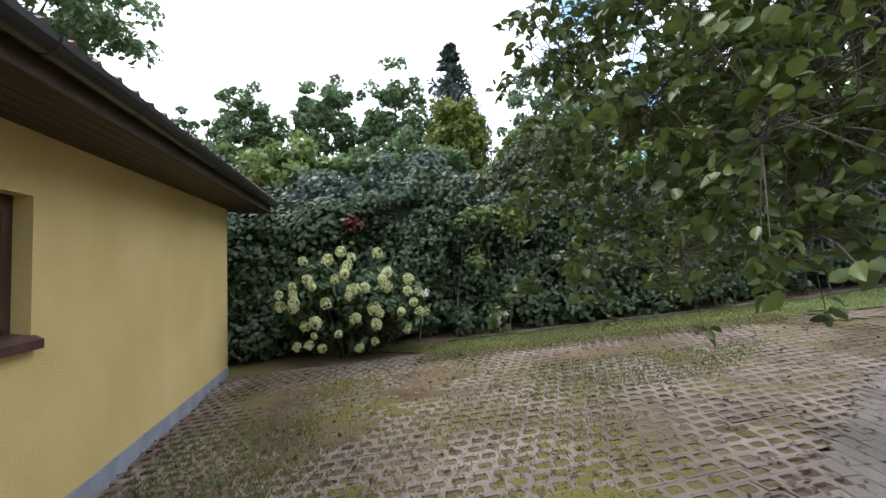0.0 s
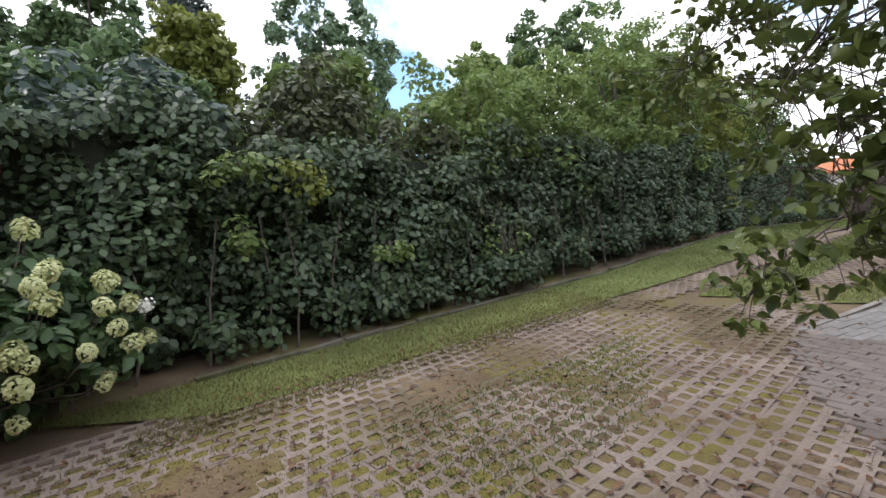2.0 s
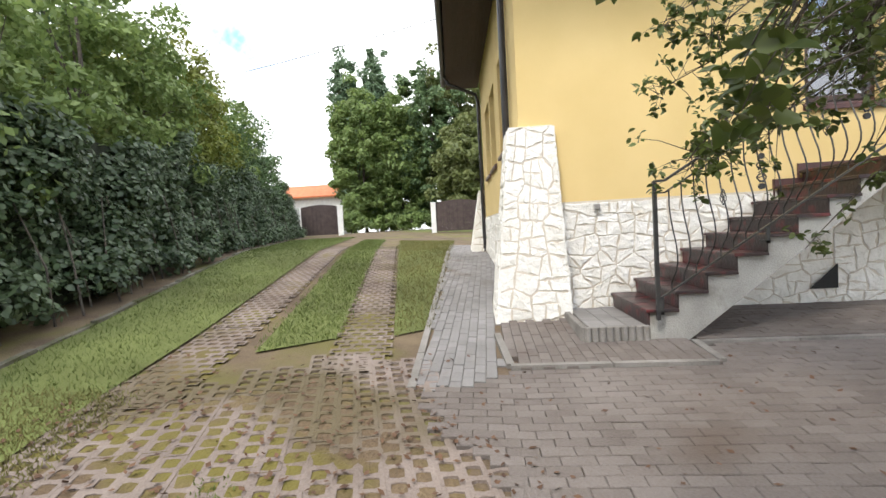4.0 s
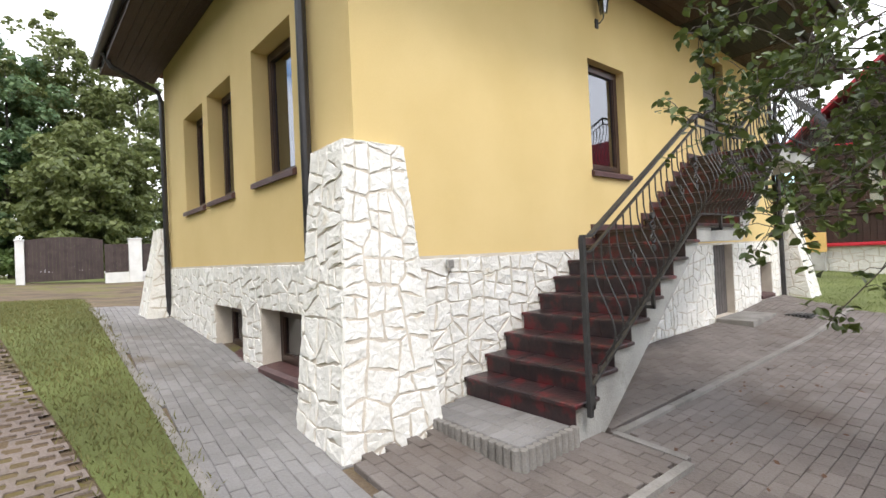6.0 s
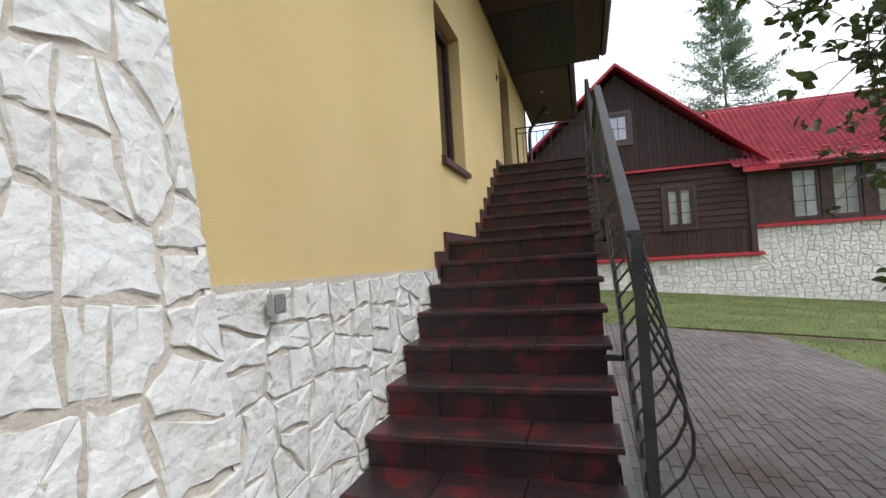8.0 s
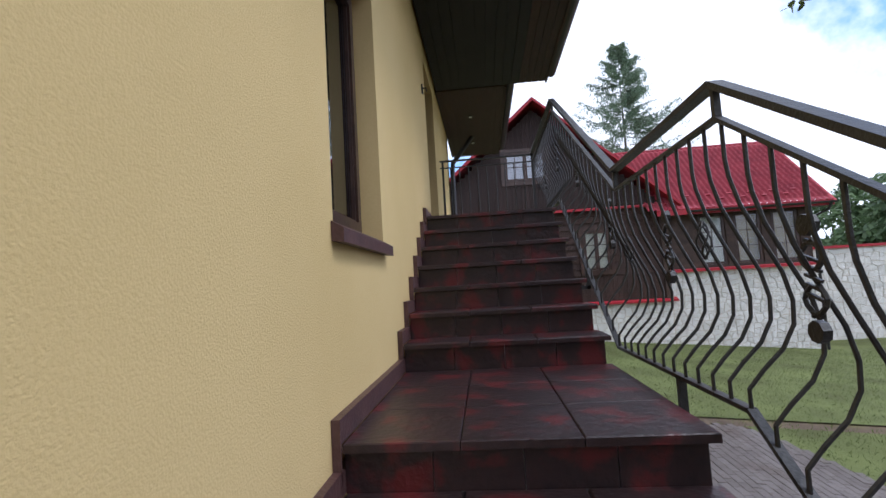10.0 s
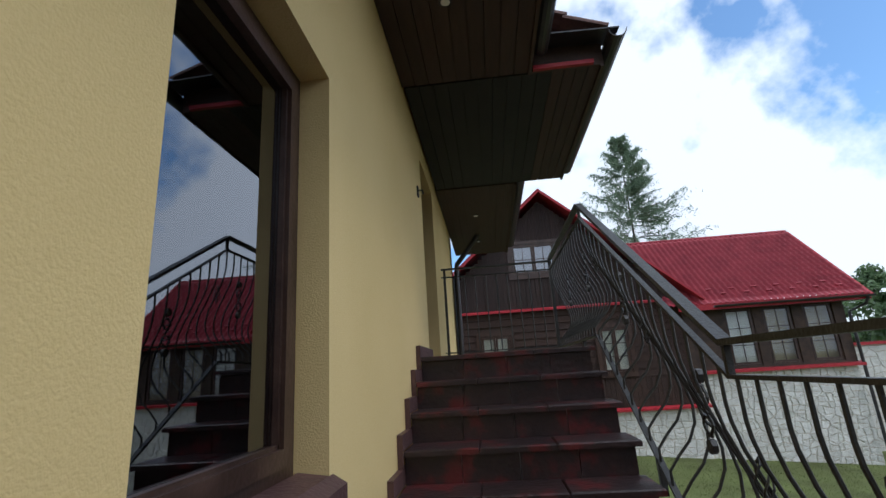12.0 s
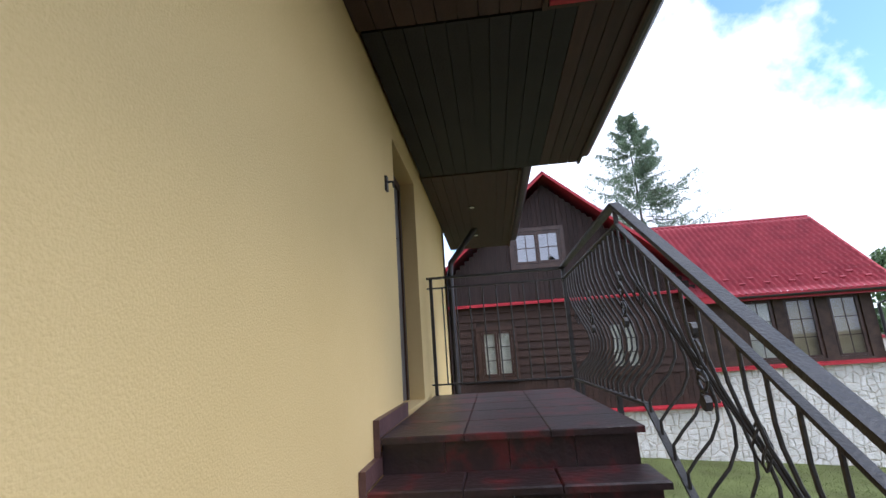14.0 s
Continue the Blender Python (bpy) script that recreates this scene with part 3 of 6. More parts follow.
def front(a, d, z):
    p = CORNER + FD * a + FN * d
    return (p.x, p.y, z)


def side(a, d, z):
    return (-d, a, z)


def side0(a, d, z):
    return (-d, a + 1.32, z)


house = thing("house", "yellow plastered house with white stone plinth and dark brown eaves", "house")
SIDE_OPEN = [(4.76 - 1.32, 5.64 - 1.32, 2.645, 4.11), (8.33 - 1.32, 9.30 - 1.32, 3.075, 5.03)]
FRONT_OPEN = [(1.10, 2.16, 2.58, 4.12), (2.88, 3.88, 2.56, 4.08), (4.12, 5.18, 2.54, 4.06)]
part("wall", panel(Shape(), side0, HOUSE_END - 1.32, PLINTH, 5.6, 0.36, SIDE_OPEN), PLASTER, house, "rough yellow plaster wall")
part("wall", panel(Shape(), front, FRONT_LEN, PLINTH, 5.6, 0.36, FRONT_OPEN), PLASTER, house, "rough yellow plaster wall with tall windows")
s = Shape()
s.slab([front(FRONT_LEN, 0, 0), front(FRONT_LEN, 0.3, 0), (-6.9, HOUSE_END, 0), (-7.2, HOUSE_END, 0)], (0, 0, 5.6))
s.slab([(-0.0, HOUSE_END, 0), (-0.0, HOUSE_END - 0.3, 0), (-6.9, HOUSE_END - 0.3, 0), (-6.9, HOUSE_END, 0)], (0, 0, 5.6))
part("back_wall", s, PLASTER, house)
# Room surfaces behind the windows, their dimness put into the colour.
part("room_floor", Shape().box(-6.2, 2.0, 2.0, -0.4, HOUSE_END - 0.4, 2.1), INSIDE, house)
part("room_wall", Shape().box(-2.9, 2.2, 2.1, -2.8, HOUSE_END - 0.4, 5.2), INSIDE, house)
s = Shape()
s.slab([front(2.5, 0.4, 0), front(2.5, 2.4, 0), front(2.6, 2.4, 0), front(2.6, 0.4, 0)], (0, 0, 5.2))
s.slab([front(0.4, 2.4, 0), front(6, 2.4, 0), front(6, 2.5, 0), front(0.4, 2.5, 0)], (0, 0, 5.2))
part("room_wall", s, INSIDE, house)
SIDE_LOW = [(8.36 - 1.32, 9.25 - 1.32, 0.30, 1.60), (10.70 - 1.32, 11.42 - 1.32, 0.50, 1.17)]
FRONT_LOW = [(1.03, 2.12, 0.46, 1.12), (2.74, 3.82, 0.46, 1.08)]


def side_p(a, d, z):
    return (0.012 - d, a + 1.32, z)


def front_p(a, d, z):
    return front(a, d - 0.012, z)


plinth_s = part("plinth", panel(Shape(), side_p, HOUSE_END - 1.32, -0.3, PLINTH, 0.36, SIDE_LOW), MORTAR, house, "white irregular limestone plinth")
plinth_f = part("plinth", panel(Shape(), front_p, FRONT_LEN, -0.3, PLINTH, 0.36, FRONT_LOW), MORTAR, house, "white irregular limestone plinth")
stone_face(plinth_s, 5.4, PLINTH - 0.02, 0.235, lambda u, v, d: (0.012 + d, 1.32 + u, v))
stone_face(plinth_s, HOUSE_END - 6.74, PLINTH - 0.02, 0.26, lambda u, v, d: (0.012 + d, 6.74 + u, v), [(a + 1.32 - 6.74, b + 1.32 - 6.74, c, e) for a, b, c, e in SIDE_LOW])
stone_face(plinth_f, FRONT_LEN, PLINTH - 0.02 - 0.1, 0.235, lambda u, v, d: front(u, -0.012 - d, v + 0.1), [(a, b, c - 0.1, e - 0.1) for a, b, c, e in FRONT_LOW])
for o in FRONT_OPEN:
    window(house, front, *o)
window(house, side0, *SIDE_OPEN[0], deep=0.12)
for o in FRONT_LOW:
    window(house, front_p, *o, deep=0.22, name="cellar_window")
window(house, side_p, *SIDE_LOW[1], deep=0.2, name="cellar_window")
# doors
s = Shape()
s.box(-0.20, 8.335, 3.08, -0.13, 8.40, 5.02).box(-0.20, 9.23, 3.08, -0.13, 9.295, 5.02).box(-0.20, 8.40, 4.95, -0.13, 9.23, 5.02)
door = part("door", s, FRAME, house, "grey brown panelled entrance door")
s = Shape().box(-0.19, 8.404, 3.085, -0.145, 9.226, 4.946)
for z0, z1 in ((3.2, 3.75), (3.85, 4.35), (4.45, 4.85)):
    s.box(-0.145, 8.53, z0, -0.132, 9.10, z1)
part("door_leaf", s, DOOR, door)
part("door_handle", Shape().tube([(-0.145, 8.47, 4.08), (-0.09, 8.47, 4.08), (-0.09, 8.60, 4.08)], 0.009), METAL, door, "black lever handle")
s = Shape().box(-0.18, 8.37, 0.31, -0.12, 9.24, 1.59)
for k in range(7):
    s.box(-0.12, 8.39 + k * 0.122, 0.33, -0.112, 8.39 + k * 0.122 + 0.11, 1.57)
part("cellar_door", s, DOOR, house, "grey boarded cellar door")


# ---------- buttresses ----------
def buttress(parent, base, top, z0, z1, cell=0.262):
    """base and top: four corners (x, y), the first edge faces the drive, the second the yard."""
    core = part("buttress", Shape().hexa([(x, y, z0 - 0.3) for x, y in base], [(x, y, z1) for x, y in top]), MORTAR, parent, "tapering buttress of rough white limestone")
    for i in range(4):
        a, b, c, d = base[i], base[(i + 1) % 4], top[(i + 1) % 4], top[i]
        A, B, C, D = Vector((*a, z0 - 0.3)), Vector((*b, z0 - 0.3)), Vector((*c, z1)), Vector((*d, z1))
        n = (B - A).cross(D - A).normalized()
        L, H = (B - A).length, ((D + C) / 2 - (A + B) / 2).length
        def place(u, v, e, A=A, B=B, C=C, D=D, n=n, L=L, H=H):
            s, t = u / L * (1 + 0.036 / L) - 0.018 / L, v / H
            return (A.lerp(B, s)).lerp(D.lerp(C, s), t) + n * e
        stone_face(core, L, H, cell, place, gap=0.008, depth=0.012)
    A, C = top[0], top[2]
    x0, x1, y0, y1 = min(p[0] for p in top), max(p[0] for p in top), min(p[1] for p in top), max(p[1] for p in top)
    stone_face(core, x1 - x0, y1 - y0, 0.35, lambda u, v, d: (x0 + u, y0 + v, z1 + d * 0.5))
    return core


buttress(house, [(-0.38, 0.86), (0.42, 0.88), (0.40, 1.84), (-0.36, 1.84)], [(-0.50, 1.17), (0.06, 1.19), (0.08, 1.74), (-0.50, 1.74)], 0.14, 2.60)
buttress(house, [(-7.05, 0.45), (-6.25, 0.50), (-6.25, 1.3), (-7.05, 1.3)], [(-6.95, 0.80), (-6.45, 0.83), (-6.45, 1.3), (-6.95, 1.3)], 0.68, 2.35, 0.28)
buttress(house, [(-0.3, 12.10), (0.62, 12.10), (0.62, 12.95), (-0.3, 12.95)], [(-0.3, 12.13), (0.14, 12.13), (0.14, 12.7), (-0.3, 12.7)], 0.15, 2.63, 0.28)


# ---------- eaves, gutters and roof ----------
def boards(parent, x0, x1, y0, y1, z, along_y, w=0.115, mat=SOFFIT):
    n = max(1, round((x1 - x0 if along_y else y1 - y0) / w))
    for k in range(n):
        s = Shape()
        if along_y:
            a = x0 + (x1 - x0) * k / n
            s.box(a + 0.003, y0, z, a + (x1 - x0) / n - 0.003, y1, z + 0.018)
        else:
            a = y0 + (y1 - y0) * k / n
            s.box(x0, a + 0.003, z, x1, a + (y1 - y0) / n - 0.003, z + 0.018)
        part("soffit_board", s, mat, parent)


def half_pipe(s, a, b, r=0.065, n=8):
    a, b = Vector(a), Vector(b)
    d = (b - a).normalized()
    sd = d.cross(Vector((0, 0, 1))).normalized()
    rows = []
    for p in (a, b):
        rows.append([p + sd * math.cos(t) * r - Vector((0, 0, 1)) * math.sin(t) * r for t in [math.pi * k / n for k in range(n + 1)]])
    inner = [[p + (q - p) * 0.94 for q in row] for p, row in zip((a, b), rows)]
    m = n + 1
    f = [(k, k + 1, m + k + 1, m + k) for k in range(n)] + [(2 * m + k, 3 * m + k, 3 * m + k + 1, 2 * m + k + 1) for k in range(n)]
    f += [(0, m, 3 * m, 2 * m), (n, 2 * m + n, 3 * m + n, m + n)] + [(e * m + k, e * m + k + 1, (2 + e) * m + k + 1, (2 + e) * m + k) for e in (0, 1) for k in range(n)]
    return s.add(rows[0] + rows[1] + inner[0] + inner[1], f)


def roof_tiles(parent, origin, along, up, cols, rows, w=0.21, l=0.34, mat=ROOF, joined=False):
    """Rows of rolled clay tiles on a slope; origin is the lower left corner."""
    o, a, u = Vector(origin), Vector(along).normalized(), Vector(up).normalized()
    n = a.cross(u).normalized()
    if n.z < 0:
        n = -n
    prof = [(0.0, 0.0), (0.12, 0.03), (0.3, 0.055), (0.5, 0.03), (0.62, 0.004), (0.85, -0.004), (1.04, 0.0)]
    def tile(s, base):
        v = []
        for e in (0, 1):
            for d in (0.02, 0.0):
                v += [base + a * (p * w) + u * (e * l * 1.06) + n * (q + d + (0.03 if e == 0 else 0.0)) for p, q in prof]
        k = len(prof)
        f = [(i, i + 1, 2 * k + i + 1, 2 * k + i) for i in range(k - 1)] + [(k + i, 3 * k + i, 3 * k + i + 1, k + i + 1) for i in range(k - 1)]
        f += [(i, k + i, k + i + 1, i + 1) for i in range(k - 1)] + [(0, 2 * k, 3 * k, k), (k - 1, 2 * k - 1, 4 * k - 1, 3 * k - 1)]
        s.add(v, f)
    if joined:
        s = Shape()
        for r in range(rows):
            for c in range(cols):
                tile(s, o + a * (c * w) + u * (r * l))
        return part("roof_tiles", s, mat, parent)
    s = Shape()
    tile(s, Vector((0, 0, 0)))
    me = fix_normals(s.mesh("roof_tile"))
    me.materials.append(mat)
    for r in range(rows):
        for c in range(cols):
            ob = new("roof_tile", me)
            ob.parent, ob.location = parent, o + a * (c * w) + u * (r * l)


eave_s = part("eave", Shape().box(0, 0.2, EAVE + 0.02, 1.04, 7.42, EAVE + 0.16), BROWN, house, "dark brown boarded eave")
boards(eave_s, 0.0, 1.04, 0.2, 7.42, EAVE, True)
part("fascia", Shape().box(1.04, 0.2, EAVE - 0.02, 1.066, 7.42, EAVE + 0.2), BROWN, eave_s)
part("gutter", half_pipe(Shape(), (1.14, 0.2, EAVE + 0.15), (1.14, 7.33, EAVE + 0.15), 0.07), GUTTER, eave_s)
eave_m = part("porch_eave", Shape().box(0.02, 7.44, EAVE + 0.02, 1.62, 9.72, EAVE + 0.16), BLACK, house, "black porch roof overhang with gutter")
# Inner boards are near black, the outer ones brown.
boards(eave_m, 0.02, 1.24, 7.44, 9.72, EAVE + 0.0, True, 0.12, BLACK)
boards(eave_m, 1.24, 1.62, 7.44, 9.72, EAVE + 0.0, True, 0.095, SOFFIT)
part("fascia", Shape().box(1.62, 7.42, EAVE - 0.02, 1.645, 9.74, EAVE + 0.2).box(1.07, 7.415, EAVE - 0.0, 1.62, 7.44, EAVE + 0.2), BROWN, eave_m)
part("trim_board", Shape().box(1.08, 7.38, EAVE + 0.0, 1.56, 7.413, EAVE + 0.035), REDTRIM, eave_m)
part("gutter", half_pipe(Shape(), (1.72, 7.2, EAVE + 0.15), (1.72, 9.8, EAVE + 0.15), 0.07), GUTTER, eave_m)
part("flashing", Shape().slab([(1.07, 7.22, EAVE + 0.19), (1.74, 7.22, EAVE + 0.17), (1.74, 7.45, EAVE + 0.19), (1.07, 7.45, EAVE + 0.21)], (0, 0, 0.012)), GUTTER, eave_m)
roof_tiles(eave_m, (1.66, 7.26, EAVE + 0.20), (0, 1, 0), (-0.87, 0, 0.42), 12, 5)
eave_n = part("eave", Shape().box(0, 9.76, EAVE + 0.02, 1.04, 13.4, EAVE + 0.16), BROWN, house, "dark brown boarded eave with small spotlights")
boards(eave_n, 0.0, 1.04, 9.76, 13.4, EAVE, True)
part("fascia", Shape().box(1.04, 9.76, EAVE - 0.02, 1.066, 13.4, EAVE + 0.2), BROWN, eave_n)
part("gutter", half_pipe(Shape(), (1.14, 9.8, EAVE + 0.15), (1.14, 13.4, EAVE + 0.15), 0.07), GUTTER, eave_n)
for x, y in ((0.45, 6.55), (0.45, 3.2), (0.5, 10.9), (0.5, 12.4)):
    s = Shape()
    s.tube([(x, y, EAVE + 0.002), (x, y, EAVE - 0.012)], 0.045, 14)
    lamp = tagged(part("recessed_spotlight", s, GUTTER), "small round spotlight set into the soffit", "spotlight", "soffit spotlights")
    part("lens", Shape().tube([(x, y, EAVE - 0.0121), (x, y, EAVE - 0.015)], 0.03, 14), WHITE, lamp)
ef = [front(-1.0, -0.85, EAVE), front(FRONT_LEN + 0.7, -0.85, EAVE), front(FRONT_LEN + 0.7, -0.004, EAVE), front(-0.9, -0.004, EAVE)]
eave_f = part("eave", Shape().slab([(x, y, z + 0.02) for x, y, z in ef], (0, 0, 0.14)), BROWN, house, "dark brown boarded front eave")
for k in range(7):
    s = Shape()
    d0, d1 = -0.85 + k * 0.12 + 0.003, -0.85 + (k + 1) * 0.12 - 0.003
    s.slab([front(-0.9, d0, EAVE), front(FRONT_LEN + 0.7, d0, EAVE), front(FRONT_LEN + 0.7, d1, EAVE), front(-0.9, d1, EAVE)], (0, 0, 0.018))
    part("soffit_board", s, SOFFIT, eave_f)
part("fascia", Shape().slab([front(-1.0, -0.876, EAVE - 0.02), front(FRONT_LEN + 0.7, -0.876, EAVE - 0.02), front(FRONT_LEN + 0.7, -0.853, EAVE - 0.02), front(-1.0, -0.853, EAVE - 0.02)], (0, 0, 0.22)), BROWN, eave_f)
part("gutter", half_pipe(Shape(), front(-0.9, -0.95, EAVE + 0.15), front(FRONT_LEN + 0.75, -0.95, EAVE + 0.15), 0.07), GUTTER, eave_f)
s = Shape()
s.add([(1.1, 0.3, 5.42), (1.1, 7.4, 5.42), (1.1, 13.4, 5.42), (-3.3, 13.4, 8.1), (-3.3, 3.4, 8.1), front(-1.0, -0.9, 5.42), front(FRONT_LEN + 0.8, -0.9, 5.42), (-7.9, 13.4, 5.42)],
      [(0, 1, 2, 3, 4, 5), (5, 4, 6), (6, 4, 3, 7)])
part("roof", s, ROOF, house, "brown clay tiled hipped roof")
# downpipes
part("downpipe", Shape().tube([front(FRONT_LEN - 0.12, -0.92, EAVE + 0.1), front(FRONT_LEN - 0.12, -0.80, EAVE - 0.12), front(FRONT_LEN - 0.12, -0.12, EAVE - 0.42), front(FRONT_LEN - 0.12, -0.07, EAVE - 0.6), front(FRONT_LEN - 0.12, -0.07, 0.75)], 0.045, 10), GUTTER, house, "dark brown round downpipe")
part("downpipe", Shape().tube([front(0.72, -0.92, EAVE + 0.1), front(0.72, -0.80, EAVE - 0.12), front(0.72, -0.10, EAVE - 0.42), front(0.72, -0.07, EAVE - 0.6), front(0.72, -0.07, 1.2)], 0.05, 10), GUTTER, house, "dark brown round downpipe")
part("downpipe", Shape().tube([(0.5, 12.02, EAVE + 0.01), (0.4, 12.02, EAVE - 0.12), (0.09, 12.02, EAVE - 0.5), (0.07, 12.02, EAVE - 0.7), (0.07, 12.02, 0.3)], 0.045, 10), GUTTER, house, "dark brown round downpipe")
# wall lamp
lamp = thing("wall_lantern", "black wrought wall lantern with glass panes on the plaster wall", "lantern")
LY, LZ = 5.0, 4.62
part("bracket", Shape().box(0.0, LY - 0.03, LZ - 0.07, 0.02, LY + 0.03, LZ + 0.05).tube([(0.01, LY, LZ), (0.06, LY, LZ - 0.02), (0.11, LY, LZ + 0.02), (0.12, LY, LZ + 0.07)], 0.010), METAL, lamp)
s = Shape()
for k in range(6):
    t0 = k * math.pi / 3
    s.bar((0.12 + 0.045 * math.cos(t0), LY + 0.045 * math.sin(t0), LZ + 0.08), (0.12 + 0.075 * math.cos(t0), LY + 0.075 * math.sin(t0), LZ + 0.27), 0.008, 0.008, (1, 0.2, 0))
part("cage", s, METAL, lamp)
part("lantern_glass", Shape().tube([(0.12, LY, LZ + 0.085), (0.12, LY, LZ + 0.265)], 0.036, 6, 0.064), GLASS, lamp)
part("cap", Shape().tube([(0.12, LY, LZ + 0.27), (0.12, LY, LZ + 0.28), (0.12, LY, LZ + 0.34), (0.12, LY, LZ + 0.37)], 0.088, 6, 0.012), METAL, lamp)
box = thing("socket_box", "small grey outdoor socket box on the stone plinth", "socket")
part("casing", Shape().cbox(0.05, 2.20, 1.52, 0.075, 2.275, 1.60), CONCRETE, box)
part("flap", Shape().cbox(0.075, 2.208, 1.528, 0.083, 2.267, 1.59), KERB, box)
bell = thing("door_bell", "small metal door bell beside the entrance door", "bell")
part("plate", Shape().box(0, 8.02, 4.52, 0.015, 8.07, 4.62).tube([(0.015, 8.045, 4.58), (0.05, 8.045, 4.58), (0.055, 8.045, 4.54)], 0.008), METAL, bell)

# ---------- stairs ----------
stairs = thing("outdoor_stairs", "outdoor stairs clad in dark red clinker tiles", "stairs")
X0, X1 = 0.034, 1.265
LOW = [(2.371 + 0.2855 * (k - 1), 0.30 + 0.1735 * k) for k in range(1, 10)]
UP = [(5.927 + 0.2685 * (k - 10), 1.8615 + 0.172 * (k - 9)) for k in range(10, 17)]
flight = LOW + UP
for i, (y, z) in enumerate(flight):
    y1 = flight[i + 1][0] + 0.03 if i + 1 < len(flight) else 9.70
    if i not in (8, 15):
        for a, b in ((X0, 0.44), (0.444, 0.852), (0.856, X1 + 0.02)):
            part("tread", Shape().cbox(a, y, z - 0.032, b, y1, z, 0.007), TILE, stairs)
    else:
        rows = 3 if i == 8 else 5
        for r in range(rows):
            for a, b in ((X0, 0.44), (0.444, 0.852), (0.856, X1 + 0.02)):
                q0, q1 = y + (y1 - y) * r / rows, y + (y1 - y) * (r + 1) / rows - 0.004
                part("landing_tile", Shape().cbox(a, q0, z - 0.032, b, q1, z, 0.004), TILE, stairs)
    for a, b in ((X0, 0.34), (0.344, 0.65), (0.654, 0.96), (0.964, X1 - 0.012)):
        part("riser_tile", Shape().box(a, y + 0.03, z - 0.176, b, y + 0.042, z - 0.034), TILE, stairs)
    # stepped skirting on the wall
    if i >= 7:
        part("skirting_tile", Shape().box(0.002, y + 0.0, z + 0.001, 0.033, min(y1 + 0.10, y1 + 0.10) if i not in (15,) else 8.32, z + 0.085).box(0.002, y - 0.012, z - 0.14, 0.033, y, z + 0.085), SILL, stairs)
s = Shape()
out = [(y + 0.045, z - 0.035) for y, z in flight]
pts = [(out[0][0], 0.05)]
for i, (y, z) in enumerate(out):
    pts += [(y, z)]
    pts += [(out[i + 1][0] if i + 1 < len(out) else 9.69, z)]
low = [(9.69, UP[-1][1] - 0.22), (7.62, UP[-1][1] - 0.22), (6.0, 1.66), (4.75, 1.66), (2.75, 0.12), (2.75, 0.05)]
s.slab([(0.04, y, z) for y, z in pts + low], (X1 - 0.054, 0, 0))
part("concrete_flight", s, CONCRETE, stairs, "bare weathered concrete underside")
# Flat black triangle stands in for the shade inside an open vent.
part("vent_black_triangle", Shape().slab([(0.062, 4.72, 0.42), (0.062, 5.05, 0.42), (0.062, 5.05, 0.72)], (0.004, 0, 0)), BLACK, house, "black triangle painted for the shade in a plinth vent")
# lower platform with palisade edging
platform = thing("entry_platform", "low paved platform edged with grey concrete palisades", "platform")
part("bed", Shape().box(0.05, 1.80, 0.0, 1.20, 2.42, 0.275), MORTAR, platform)
for i in range(11):
    for j in range(3):
        a = 0.06 + i * 0.104 + (0.05 if j % 2 else 0)
        part("paver", Shape().cbox(a, 1.83 + j * 0.19, 0.27, min(a + 0.1, 1.20), 1.83 + j * 0.19 + 0.185, 0.302), PAVER, platform)
for i in range(13):
    x = 0.36 + i * 0.072
    part("palisade", Shape().tube([(x, 1.765, 0.02), (x, 1.765, 0.30), (x, 1.765, 0.312)], 0.037, 10, 0.033), KERB, platform)
for i in range(9):
    y = 1.80 + i * 0.072
    part("palisade", Shape().tube([(1.26, y, 0.02), (1.26, y, 0.30), (1.26, y, 0.312)], 0.037, 10, 0.033), KERB, platform)
blk = thing("door_step", "low concrete step before the cellar door", "step")
part("block", Shape().cbox(0.05, 8.25, 0.1, 0.62, 9.45, 0.32, 0.01), KERB, blk)

# ---------- railing ----------
rail = thing("stair_railing", "black wrought iron railing with bellied bars", "railing")
RX = 1.345


def top_z(y):
    if y < 2.56:
        return 1.735
    if y < 4.6:
        return 1.735 + (y - 2.56) * 0.6152
    if y < 5.78:
        return 2.99
    if y < 7.72:
        return 2.99 + (y - 5.78) * 0.6186
    return 4.19


def low_z(y):
    if y < 4.58:
        return 0.58 + (y - 2.465) * 0.648
    if y < 5.98:
        return 1.95
    if y < 7.66:
        return 1.95 + (y - 5.98) * 0.7083
    return 3.14


KNOTS = [2.465, 2.56, 4.6, 5.78, 7.72, 9.68]
for i in range(len(KNOTS) - 1):
    a, b = KNOTS[i], KNOTS[i + 1]
    part("handrail", Shape().bar((RX, a, top_z(a + 1e-6)), (RX, b, top_z(b)), 0.05, 0.022), METAL, rail)
    part("upper_bar", Shape().bar((RX, a, top_z(a + 1e-6) - 0.115), (RX, b, top_z(b) - 0.115), 0.028, 0.014), METAL, rail)
LK = [2.465, 4.58, 5.98, 7.66, 9.68]
for i in range(4):
    part("lower_bar", Shape().bar((RX, LK[i], low_z(LK[i])), (RX, LK[i + 1], low_z(LK[i + 1] - 1e-6)), 0.03, 0.016), METAL, rail)
part("newel_post", Shape().box(RX - 0.018, 2.447, 0.38, RX + 0.018, 2.483, 1.735), METAL, rail)
for y in (4.6, 5.78, 7.72):
    part("spacer_post", Shape().box(RX - 0.011, y - 0.011, top_z(y) - 0.112, RX + 0.011, y + 0.011, top_z(y) - 0.008), METAL, rail)
